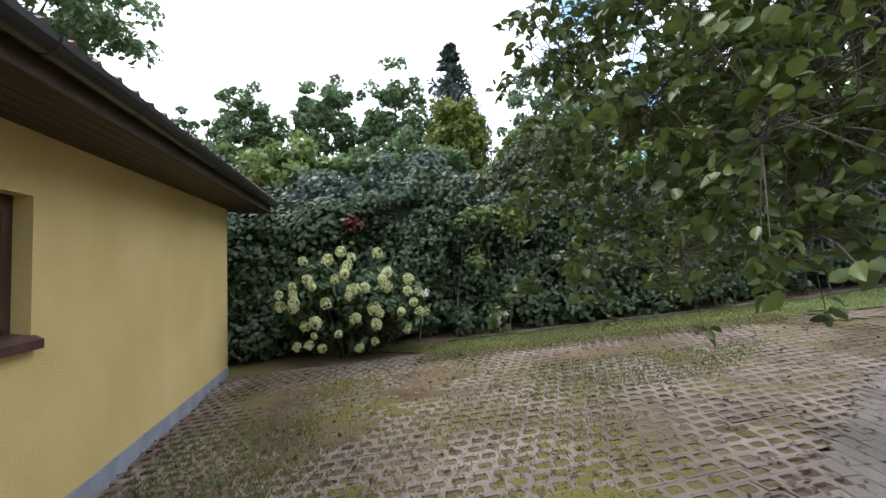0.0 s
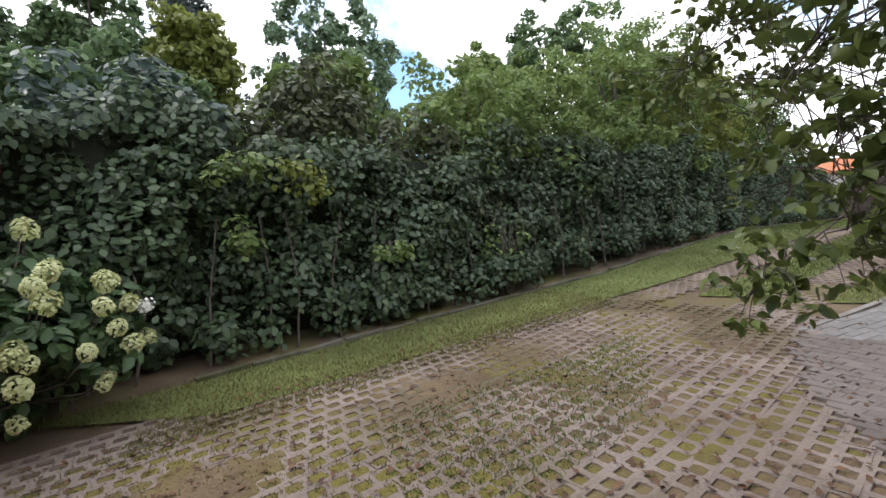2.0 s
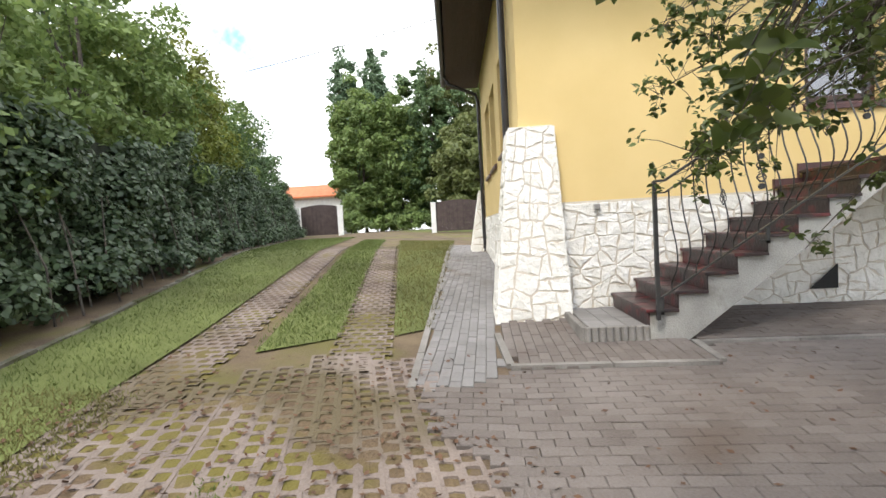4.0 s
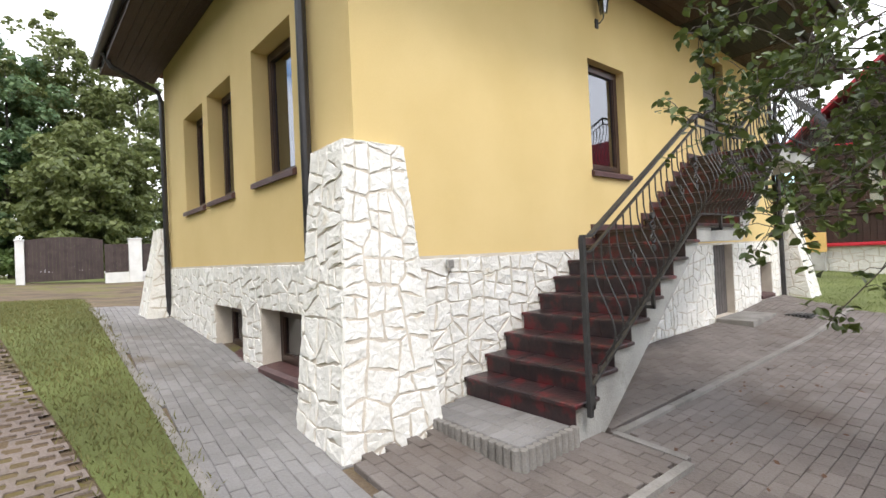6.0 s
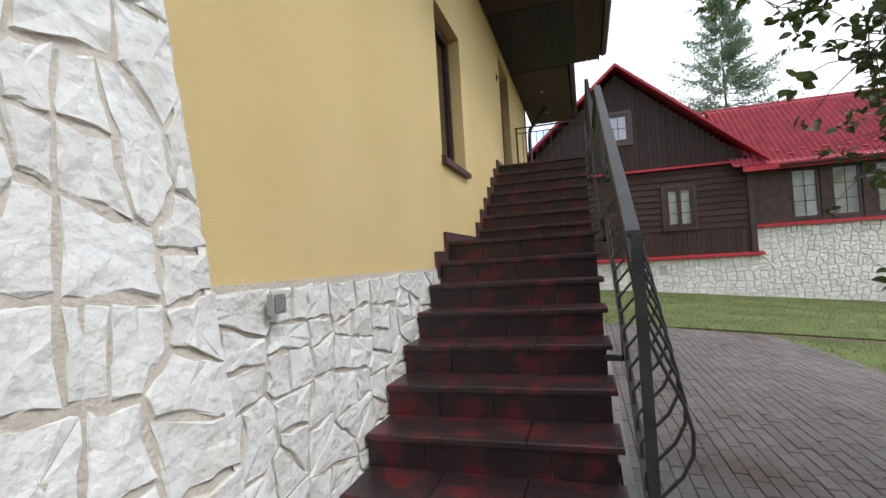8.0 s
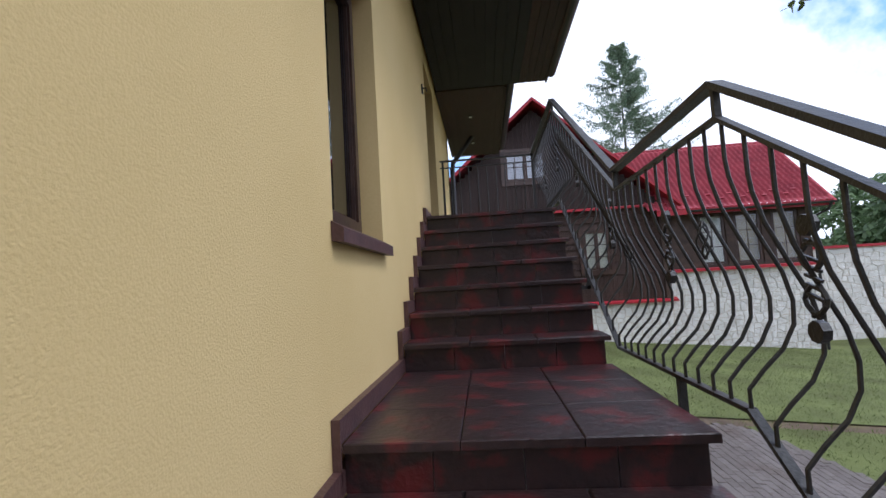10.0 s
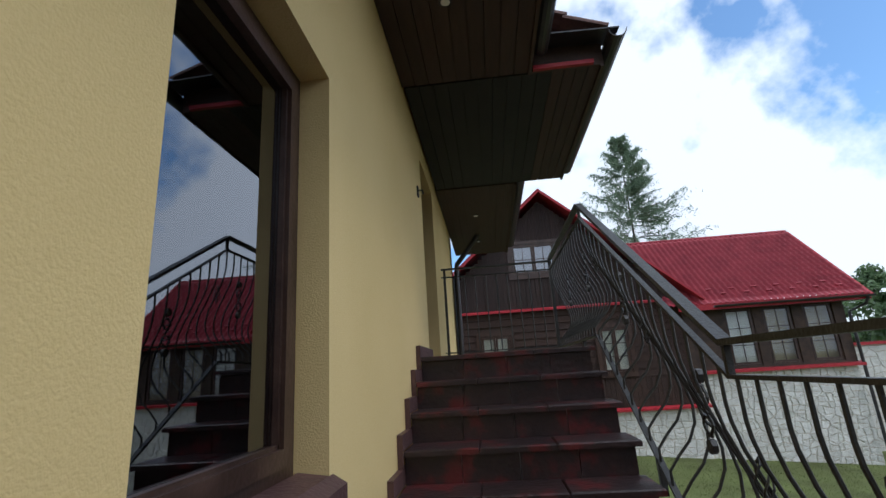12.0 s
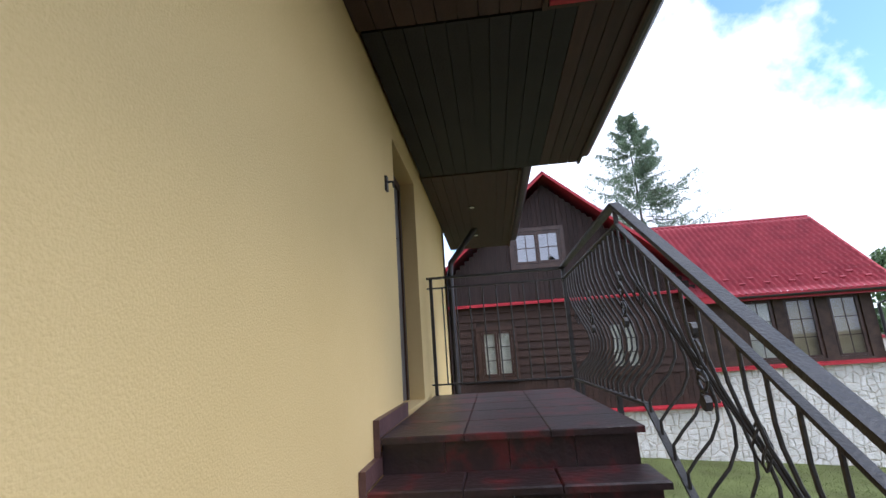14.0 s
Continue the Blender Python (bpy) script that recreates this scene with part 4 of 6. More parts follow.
for y in (2.50, 3.5, 5.1, 6.7, 8.2, 9.4):
    z = low_z(y)
    part("stanchion", Shape().box(RX - 0.015, y - 0.015, z - 0.17, RX + 0.015, y + 0.015, z).box(X1 - 0.03, y - 0.015, z - 0.17, RX + 0.015, y + 0.015, z - 0.14), METAL, rail)


def baluster(y, belly=0.155):
    t, b = top_z(y) - 0.12, low_z(y)
    H = t - b
    prof = [(0, 0), (0.07, 0.0), (0.13, 0.30), (0.20, 0.72), (0.28, 0.97), (0.36, 1.0), (0.46, 0.86), (0.58, 0.52), (0.70, 0.20), (0.80, 0.04), (0.86, 0.0), (1, 0)]
    return Shape().tube([(RX + belly * w, y, b + H * k) for k, w in prof], 0.0072, 6)


def cast_ornament(y, k, small):
    t, b = top_z(y) - 0.12, low_z(y)
    H = t - b
    x, z = RX + 0.155 * 0.45, b + H * 0.60
    s = Shape()
    if small:
        for q in range(4):
            s.tube([(x + 0.003 * math.cos(q), y, z - 0.075)] + [(x + 0.028 * math.sin(math.pi * e / 6) * math.cos(q * math.pi / 2 + e * 0.5), y + 0.028 * math.sin(math.pi * e / 6) * math.sin(q * math.pi / 2 + e * 0.5), z - 0.075 + e * 0.025) for e in range(1, 6)] + [(x, y, z + 0.075)], 0.0045, 5)
    else:
        for sg in (-1, 1):
            for e in (-1, 1):
                c = [(x + 0.0, y + sg * (0.012 + 0.030 * math.sin(q * 0.75)), z + e * (0.02 + 0.035 * q / 2 - 0.012 * max(0, q - 4))) for q in range(7)]
                s.tube(c, 0.0075, 5)
        for e in range(5):
            s.bar((x, y - 0.03, z - 0.06 + e * 0.025), (x, y + 0.03, z - 0.04 + e * 0.025), 0.009, 0.008)
        for e in (-0.14, 0.14):
            s.tube([(x - 0.012, y, z + e), (x + 0.012, y, z + e)], 0.03, 8)
    return s


ys = [2.60 + 0.1165 * k for k in range(61)]
for k, y in enumerate(ys):
    part("baluster", baluster(y), METAL, rail)
    if k % 8 == 4:
        part("basket_ornament", cast_ornament(y, k, True), METAL, rail)
    if k % 8 == 7:
        part("cast_ornament", cast_ornament(y, k, False), METAL, rail)
end = thing("landing_railing", "straight black iron railing closing the top landing", "railing")
part("handrail", Shape().bar((0.02, 9.68, 4.17), (RX, 9.68, 4.17), 0.04, 0.02), METAL, end)
part("upper_bar", Shape().bar((0.02, 9.68, 4.07), (RX, 9.68, 4.07), 0.025, 0.014), METAL, end)
part("lower_bar", Shape().bar((0.02, 9.68, 3.16), (RX, 9.68, 3.16), 0.025, 0.014), METAL, end)
part("post", Shape().box(0.045, 9.665, 3.03, 0.075, 9.695, 4.18), METAL, end)
part("post", Shape().box(RX - 0.018, 9.662, 3.0, RX + 0.018, 9.698, 4.19), METAL, end)
for k in range(9):
    x = 0.17 + k * 0.13
    part("bar", Shape().tube([(x, 9.68, 3.16), (x, 9.68, 4.07)], 0.007, 6), METAL, end)

# ---------- outbuilding ----------
OB_C = Vector((10.984, -0.965, 0))
OB_U = Vector((-0.2607, 0.9654, 0))
OB_N = Vector((0.9654, 0.2607, 0))
OB_LEN, OB_TOP = 6.4, 2.12


def obw(a, d, z):
    p = OB_C + OB_U * a + OB_N * d
    return (p.x, p.y, z - 0.042 * a * min(max((z + 0.3) / 2.4, 0), 1.2))


shed = thing("outbuilding", "yellow plastered outbuilding with tiled roof and dark gutter", "outbuilding")
OB_OPEN = [(4.19, 5.15, 0.87, 1.72)]
part("wall", panel(Shape(), obw, OB_LEN, -0.7, OB_TOP, 0.3, OB_OPEN), PLASTER_OLD, shed, "pale yellow plaster wall")
s = Shape()
s.slab([obw(0.002, 0.3, -0.7), obw(0.002, 5.0, -0.7), obw(0.3, 5.0, -0.7), obw(0.3, 0.3, -0.7)], (0, 0, 2.82))
s.slab([obw(OB_LEN - 0.3, 0.3, -0.7), obw(OB_LEN - 0.3, 5.0, -0.7), obw(OB_LEN, 5.0, -0.7), obw(OB_LEN, 0.3, -0.7)], (0, 0, 2.82))
s.slab([obw(0.002, 4.7, -0.7), obw(0.002, 5.0, -0.7), obw(OB_LEN, 5.0, -0.7), obw(OB_LEN, 4.7, -0.7)], (0, 0, 2.82))
part("back_wall", s, PLASTER_OLD, shed)
s = Shape()
s.hexa([obw(-0.012, -0.014, -0.7), obw(OB_LEN, -0.014, -0.7), obw(OB_LEN, -0.002, -0.7), obw(-0.012, -0.002, -0.7)], [obw(-0.012, -0.014, -0.14), obw(OB_LEN, -0.014, -0.29), obw(OB_LEN, -0.002, -0.29), obw(-0.012, -0.002, -0.14)])
part("base_coat", s, BASE_STRIP, shed, "worn grey base strip above the ground")
window(shed, obw, *OB_OPEN[0], deep=0.10)
eo = part("eave", Shape().slab([obw(-0.62, -0.48, OB_TOP + 0.02), obw(OB_LEN + 0.5, -0.48, OB_TOP + 0.02), obw(OB_LEN + 0.5, 0.2, OB_TOP + 0.02), obw(-0.62, 0.2, OB_TOP + 0.02)], (0, 0, 0.10)), BROWN, shed, "dark brown boarded eave")
for k in range(6):
    s = Shape()
    d0, d1 = -0.48 + k * 0.08 + 0.003, -0.48 + (k + 1) * 0.08 - 0.003
    s.slab([obw(-0.62, d0, OB_TOP), obw(OB_LEN + 0.5, d0, OB_TOP), obw(OB_LEN + 0.5, d1, OB_TOP), obw(-0.62, d1, OB_TOP)], (0, 0, 0.018))
    part("soffit_board", s, SOFFIT, eo)
part("fascia", Shape().slab([obw(-0.62, -0.505, OB_TOP), obw(OB_LEN + 0.5, -0.505, OB_TOP), obw(OB_LEN + 0.5, -0.482, OB_TOP), obw(-0.62, -0.482, OB_TOP)], (0, 0, 0.17)), BROWN, eo)
part("gutter", half_pipe(Shape(), obw(-0.62, -0.56, OB_TOP + 0.16), obw(OB_LEN + 0.5, -0.56, OB_TOP + 0.16), 0.075), GUTTER, eo)
for k in range(9):
    a = -0.5 + k * 0.8
    part("gutter_bracket", half_pipe(Shape(), obw(a, -0.56, OB_TOP + 0.162), obw(a + 0.03, -0.56, OB_TOP + 0.162), 0.081), METAL, eo)
s = Shape()
s.add([obw(-0.64, -0.52, OB_TOP + 0.135), obw(OB_LEN + 0.5, -0.52, OB_TOP + 0.135), obw(OB_LEN - 1.8, 2.4, OB_TOP + 1.02), obw(1.9, 2.4, OB_TOP + 1.02), obw(-0.64, 5.6, OB_TOP + 0.135), obw(OB_LEN + 0.5, 5.6, OB_TOP + 0.135)],
      [(0, 1, 2, 3), (0, 3, 4), (4, 3, 2, 5), (5, 2, 1)])
ro = part("roof", s, ROOF, shed, "brown red clay tiled roof")
OB_EAVE = Vector(obw(OB_LEN, -0.54, OB_TOP + 0.140)) - Vector(obw(0, -0.54, OB_TOP + 0.140))
UPV = (OB_N * 3.08 + Vector((0, 0, 0.82))).normalized()
roof_tiles(ro, Vector(obw(-0.62, -0.54, OB_TOP + 0.140)), OB_EAVE, UPV, 34, 1)
for r in range(1, 9):
    cut = r * 0.34 * 0.78
    roof_tiles(ro, Vector(obw(-0.62 + cut, -0.54, OB_TOP + 0.140)) + UPV * (r * 0.34), OB_EAVE, UPV, int((7.2 - cut - 0.3) / 0.21), 1, joined=True)
HIP = Vector(obw(1.9, 2.4, OB_TOP + 1.02)) - Vector(obw(-0.64, -0.52, OB_TOP + 0.135))
for k in range(11):
    a = Vector(obw(-0.64, -0.52, OB_TOP + 0.19)) + HIP * (k / 11)
    part("hip_tile", Shape().tube([a, a + HIP / 10.4], 0.085, 8, 0.075), ROOF, ro)

# ---------- hedge edging ----------
for k in range(46):
    x = 7.9 - k * 0.52
    if x < -14:
        break
    s = Shape()
    a, b = Vector((x, edge(x) + 0.02, gz(x, edge(x)))), Vector((x - 0.49, edge(x - 0.49) + 0.02, gz(x - 0.49, edge(x - 0.49))))
    s.bar(a + Vector((0, 0, srng.uniform(-0.06, -0.03))), b + Vector((0, 0, srng.uniform(-0.06, -0.03))), 0.08, 0.16)
    tagged(part("edging_stone", s, KERB_OLD), "mossy grey concrete edging stone along the hedge", "edging", "hedge edging stones", "structure")


# ---------- trees ----------
def clumps(n, centre, radii, shell=0.55):
    d = rng.normal(size=(n, 3))
    d /= np.linalg.norm(d, axis=1)[:, None]
    r = shell + (1 - shell) * rng.random(n) ** 0.6
    r *= rng.uniform(0.72, 1.12, n)
    return np.asarray(centre) + d * r[:, None] * np.asarray(radii), d


def tree(label, x, y, height, radii, mat, n_clump, per, size, low=0.25, spread=0.42, z0=None, droop=0.3, name="tree", shell=0.45):
    z0 = gz(max(min(x, 14), -24), y) if z0 is None else z0
    t = thing(name, label, "tree")
    centre = (x, y, z0 + height - radii[2] * 0.92)
    c, d = clumps(n_clump, centre, radii, shell)
    c[:, 2] = np.maximum(c[:, 2], z0 + height * low * rng.uniform(0.5, 1.2, n_clump))
    pts, out = tufts(c, per, spread * 1.45)
    out = out[pts[:, 2] > z0 + 0.1]
    pts = pts[pts[:, 2] > z0 + 0.1]
    out = out + 0.35 * (pts - np.asarray(centre)) / np.asarray(radii)
    crown = new("crown", leaves_mesh("crown", pts, size, mat, 0.8, droop, 0.6, out))
    crown.parent = t
    s = Shape()
    r = 0.035 * height ** 0.9 * 0.5
    s.tube([(x, y, z0 - 0.1), (x + 0.05, y, z0 + height * 0.3), (x, y + 0.05, z0 + height * 0.6), (x, y, z0 + height * 0.9)], r, 8, r * 0.2)
    part("trunk", s, BARK, t, smooth=True)
    for k in range(0, n_clump, max(1, n_clump // 14)):
        h0 = z0 + height * rng.uniform(0.25, 0.6)
        s = Shape()
        e = c[k]
        s.tube([(x, y, h0), ((x + e[0]) / 2, (y + e[1]) / 2, (h0 + e[2]) / 2 + 0.2), tuple(e)], r * 0.35, 5, r * 0.06)
        part("limb", s, BARK, t)
    return t


def conifer(label, x, y, height, rad, mat, z0=0.0, tiers=34, size=0.32, name="spruce", loose=False):
    t = thing(name, label, "tree")
    part("trunk", Shape().tube([(x, y, z0), (x, y, z0 + height * 0.5), (x, y, z0 + height)], 0.009 * height, 8, 0.01), BARK, t)
    cs, twigs = [], Shape()
    for k in range(tiers):
        f = k / tiers
        r = rad * (1 - f) ** 0.85 + 0.1
        for j in range(8 if loose else 13):
            a = rng.uniform(0, 2 * np.pi)
            z = z0 + height * (0.12 + 0.88 * f) + rng.uniform(-0.3, 0.3) * loose
            rr = r * rng.uniform(0.45 if loose else 0.65, 1.1)
            m = 26
            q = np.linspace(0.12, 1, m)
            p = np.stack([x + np.cos(a) * rr * q, y + np.sin(a) * rr * q, z + (-0.28 * rr * q ** 1.4 if not loose else -0.16 * rr * q + 0.20 * rr * q ** 3) + 0.12 * rr * q ** 3], 1)
            if not loose:
                cs.append(p + rng.normal(size=p.shape) * (0.055 * rr + 0.03) * np.array([1, 1, 0.8]))
                continue
            twigs.tube([p[0], p[m // 2], p[-1]], 0.035, 4, 0.008)
            # thin side shoots that hang from the bough
            for e in [*range(3, m), *range(9, m)]:
                h = rng.uniform(0.15, 0.55) * (0.5 + (1 - q[e]))
                v = np.linspace(0, 1, 5)[:, None]
                cs.append(p[e] + v * (rng.normal(size=3) * np.array([0.28, 0.28, 0.05]) * (0.4 + 0.25 * rr) - np.array([0, 0, h])) + rng.normal(size=(5, 3)) * 0.04)
    if loose:
        tagged(part("boughs", twigs, BARK, t), kind="stuff")
    crown = new("crown", leaves_mesh("crown", np.concatenate(cs), size, mat, 0.8, 0.9, 0.16 if loose else 0.3))
    crown.parent = t
    return t


def leafy_wall():
    """The hedge: rounded leafy tufts over an uneven face, with dark hollows between them."""
    t = thing("hedge", "dense dark green deciduous hedge beside the drive", "hedge")
    n = 2300
    x = 12.6 - 36.0 * rng.random(n) ** 1.3
    H = 2.45 + 0.35 * np.sin(x * 0.9) + 0.25 * np.sin(x * 2.3 + 1)
    z = rng.random(n) ** 0.9 * H
    lump = 0.5 * np.sin(x * 1.3 + z * 1.1) * np.sin(z * 1.9 + x * 0.5) + 0.3 * np.sin(x * 3.1 + z * 2.7)
    back = 0.50 + 0.30 * (z / H) + lump * 0.5 + np.abs(rng.normal(size=n)) * 0.22
    y = edge(x) - 0.12 - back + 0.28 * (z < 0.5)
    g = np.array([gz(a, b) for a, b in zip(x, y)])
    c = np.stack([x, y, g + 0.12 + z], 1)
    p, out = tufts(c, 62, 0.27)
    low = np.array([gz(a, b) for a, b in c[:, :2]]).repeat(62)
    keep = (p[:, 2] > low + 0.03) & (p[:, 1] < edge(p[:, 0]) + 0.1)
    ob = new("foliage", leaves_mesh("foliage", p[keep], 0.108, L_HEDGE, 0.45, 0.9, 0.66, out[keep] + np.array([0, 0.35, 0]), oval=True))
    ob.parent = t
    # Solid core added to stop see-through, coloured dark for the hedge's inner shade.
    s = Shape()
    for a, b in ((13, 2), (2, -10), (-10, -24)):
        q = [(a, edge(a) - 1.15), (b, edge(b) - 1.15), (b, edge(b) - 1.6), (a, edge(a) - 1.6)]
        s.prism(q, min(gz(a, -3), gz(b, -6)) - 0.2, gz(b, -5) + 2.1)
    part("dark_core_block", s, material("painted_core_shade", (0.012, 0.018, 0.010), (0.03, 0.035, 0.02), 6, 40, 0.95, 0.8), t)
    for k in range(70):
        a = 12.3 - k * 0.5 + srng.uniform(-0.15, 0.15)
        b = edge(a) - srng.uniform(0.3, 0.6)
        z = gz(a, b)
        part("stem", Shape().tube([(a, b, z - 0.05), (a + srng.uniform(-.1, .1), b - 0.1, z + 0.7), (a + srng.uniform(-.2, .2), b - 0.3, z + 1.6)], 0.018, 5, 0.008), BARK, t)
    return t


leafy_wall()


def bush(label, x, y, height, radii, mat, n_clump, per, size, name="shrub", tuft=0.28, middle=None):
    z0 = gz(x, y)
    t = thing(name, label, "shrub")
    c, d = clumps(n_clump, (x, y, middle or z0 + height * 0.5), radii, 0.5)
    pts, out = tufts(c, per, tuft)
    out = out[pts[:, 2] > z0 + 0.05] + np.array([0, 0.3, 0.1])
    pts = pts[pts[:, 2] > z0 + 0.05]
    ob = new("foliage", leaves_mesh("foliage", pts, size, mat, 0.45, 0.9, 0.64, out, oval=True))
    ob.parent = t
    for k in range(7):
        a = srng.uniform(-0.4, 0.4) * radii[0]
        if middle:
            part("stem", Shape().tube([(x + a * 0.3, y - 0.45, middle + 0.1), (x + a * 0.7, y - 0.15, middle + 0.15), (x + a * 2, y, middle - 0.1)], 0.006, 4, 0.003), BARK, t)
        else:
            part("stem", Shape().tube([(x + a * 0.3, y, z0 - 0.05), (x + a * 0.7, y, z0 + height * 0.4), (x + a, y, z0 + height * 0.75)], 0.022, 5, 0.008), BARK, t)
    return t


# tall shrubs growing out of the hedge
for x, y, hh, r, mat, text in ((12.0, -4.0, 3.3, 1.1, L_BLUE, "dark lilac bush beside the outbuilding"), (10.3, -4.1, 3.75, 1.25, L_BLUE, "large lilac bush with blue green leaves"), (8.6, -4.2, 3.85, 1.3, L_BLUE, "large lilac bush with dull blue green leaves"),
                               (6.3, -4.5, 3.95, 1.35, L_DUSK, "tall brownish green bush rising from the hedge"), (4.3, -4.75, 3.2, 1.1, L_DUSK, "dull green bush rising from the hedge")):
    bush(text, x, y, hh, (r, 0.65, hh * 0.5), mat, 105, 72, 0.125)
bush("green climbing shrub trailing down the hedge", 7.45, -2.75, 2.1, (0.30, 0.10, 0.22), L_LIGHT, 10, 22, 0.095, tuft=0.16, middle=2.05)
bush("green climbing shrub trailing down the hedge", 7.38, -2.72, 1.6, (0.16, 0.08, 0.28), L_LIGHT, 8, 18, 0.095, tuft=0.13, middle=1.3)
bush("yellow green vine hanging over the hedge", 6.75, -2.8, 2.2, (0.34, 0.10, 0.22), L_YELLOW, 11, 20, 0.09, tuft=0.15, middle=2.0)
bush("small clump of reddish dying leaves", 9.6, -2.55, 2.3, (0.22, 0.08, 0.14), L_RED, 7, 22, 0.10, tuft=0.12, middle=2.05)
bush("light green shoots hanging in the hedge", 5.54, -2.95, 1.4, (0.30, 0.08, 0.10), L_LIGHT, 8, 18, 0.09, tuft=0.12, middle=1.08)
bush("light green shoots at the foot of the hedge", 3.2, -3.75, 1.5, (0.6, 0.2, 0.45), L_LIGHT, 9, 18, 0.09, tuft=0.16)
for x, hh, mat, text in ((3.0, 4.3, L_LIGHT, "tall green shrub behind the hedge"), (0.2, 5.0, L_LIGHT, "tall green shrub behind the hedge"), (-2.6, 6.3, L_LIGHT, "tall leafy shrub tree behind the hedge"), (-5.2, 6.6, L_LIGHT, "light green young tree behind the hedge"),
                         (-8.0, 6.4, L_YELLOW, "tall leafy shrub tree behind the hedge"), (-11.0, 6.0, L_LIGHT, "light green young tree behind the hedge"), (-14.0, 6.2, L_OAK, "tall leafy shrub tree behind the hedge"), (-17.2, 5.2, L_OAK, "tall leafy shrub tree behind the hedge")):
    tree(text, x, edge(x) - 1.9, hh, (1.9, 1.2, hh * 0.45), mat, 130, 66, 0.155, 0.2, 0.22)
# wood behind
for x, y, hh, r, mat, text in ((21.5, -15, 8.8, 2.3, L_OAK, "green oak in the wood behind the hedge"), (17.8, -15, 9.8, 2.0, L_OAK, "airy green oak in the wood"), (14.0, -15, 10.2, 2.0, L_OAK, "tall green oak in the wood"), (10.6, -14, 9.9, 1.7, L_OAK, "dense dark green tree in the wood"),
                               (7.9, -11, 7.3, 1.1, L_YELLOW, "yellow green young maple"), (4.0, -13, 9.7, 2.5, L_WILLOW, "pale green ash tree"), (-0.8, -11, 7.4, 2.1, L_LIGHT, "light green tree in the wood"), (-4.5, -11, 9.6, 2.8, L_OAK, "tall green tree in the wood"), (-8.5, -12, 9.0, 3.0, L_YELLOW, "yellowing green tree in the wood"), (-13, -13, 9.0, 3.0, L_OAK, "tall green tree in the wood"),
                               (5.2, -8.6, 5.4, 1.8, L_LIGHT, "light green young tree behind lilac"), (9.4, -8.6, 5.3, 2.2, L_OAK, "young oak behind lilac"), (13.0, -8.4, 5.4, 2.2, L_LIGHT, "young light green tree behind outbuilding"), (16.5, -8.6, 5.6, 2.2, L_OAK, "young oak behind outbuilding")):
    tree(text, x, y, hh, (r, r, hh * 0.36), mat, 210, 72, 0.22, 0.3, 0.20, 0.0)
conifer("tall dark spruce rising above the wood", 8.4, -19.5, 14.1, 4.6, L_NEEDLE, size=0.36)
tree("overhanging oak behind the outbuilding roof", 17.6, -3.4, 9.6, (3.7, 2.4, 2.2), L_OAK, 230, 60, 0.17, 0.5, 0.20, -0.4)
# trees beyond the gate
for x, y, hh, r, mat, text in ((-36, -9.4, 13.4, 2.6, L_LIGHT, "broad bright green roadside tree"), (-43, -12.4, 18.6, 1.6, L_WILLOW, "tall pale weeping birch beyond the road"), (-43, -9.4, 19.0, 1.7, L_WILLOW, "tall pale weeping birch beyond the road"), (-37, -6.2, 12.8, 2.6, L_LIGHT, "broad green roadside tree by the gate"),
                               (-38, -3.2, 15.4, 3.5, L_OAK, "large dark green oak beyond the road"), (-40, -0.4, 18.6, 3.9, L_OLIVE, "large dark green oak beyond the road"), (-37, 4.0, 15.5, 4.4, L_OLIVE, "large oak beyond the road"), (-33, -24, 8, 3.4, L_OAK, "green tree behind the orange roof"), (-40, 11, 13, 4.4, L_OAK, "large oak beyond the road"),
                               (-32, 0.8, 9.0, 3.2, L_OLIVE, "yellowing tree beyond the road")):
    tree(text, x, y, hh, (r * 1.15, r * 1.15, hh * 0.55), mat, 330, 90, 0.34, 0.10, 0.36, 1.2, droop=1.2 if mat is L_WILLOW else 0.3)
for x, y, hh in ((-30, -9.2, 1.7), (-31, -6.6, 1.3), (-30, -4.4, 1.5), (-31, -2.6, 1.8), (-29.5, -11.4, 1.6)):
    bush("low green bush on the roadside", x, y, hh, (1.2, 1.2, hh * 0.45), L_LIGHT, 40, 50, 0.2, tuft=0.32)
conifer("tall airy larch behind the wooden house", 9.7, 32.0, 16.9, 7.2, L_LARCH, 0.0, 28, 0.28, "larch", True)
for x, y, hh, r in ((24, 30, 8, 3.5), (30, 26, 8.5, 3.8), (36, 34, 9, 4), (28, 42, 9, 4), (-8, 36, 8, 3.5)):
    tree("green tree far behind the garden wall", x, y, hh, (r, r, hh * 0.42), L_OAK, 70, 130, 0.4, 0.2, 0.55, -1.0)

# ---------- hydrangea ----------
hyd = thing("hydrangea", "panicle hydrangea bush full of pale green white flower heads", "shrub")
HX, HY = 9.45, -1.75
HZ = gz(HX, HY)
c, d = clumps(110, (HX, HY, HZ + 0.72), (1.10, 0.75, 0.72), 0.45)
pts, out = tufts(c, 46, 0.2)
out = out[pts[:, 2] > HZ + 0.06]
pts = pts[pts[:, 2] > HZ + 0.06]
ob = new("foliage", leaves_mesh("foliage", pts, 0.13, L_HYD, 0.4, 0.7, 0.6, out + 0.4 * (pts - np.array([HX, HY, HZ + 0.8])), True))
ob.parent = hyd
hm = []
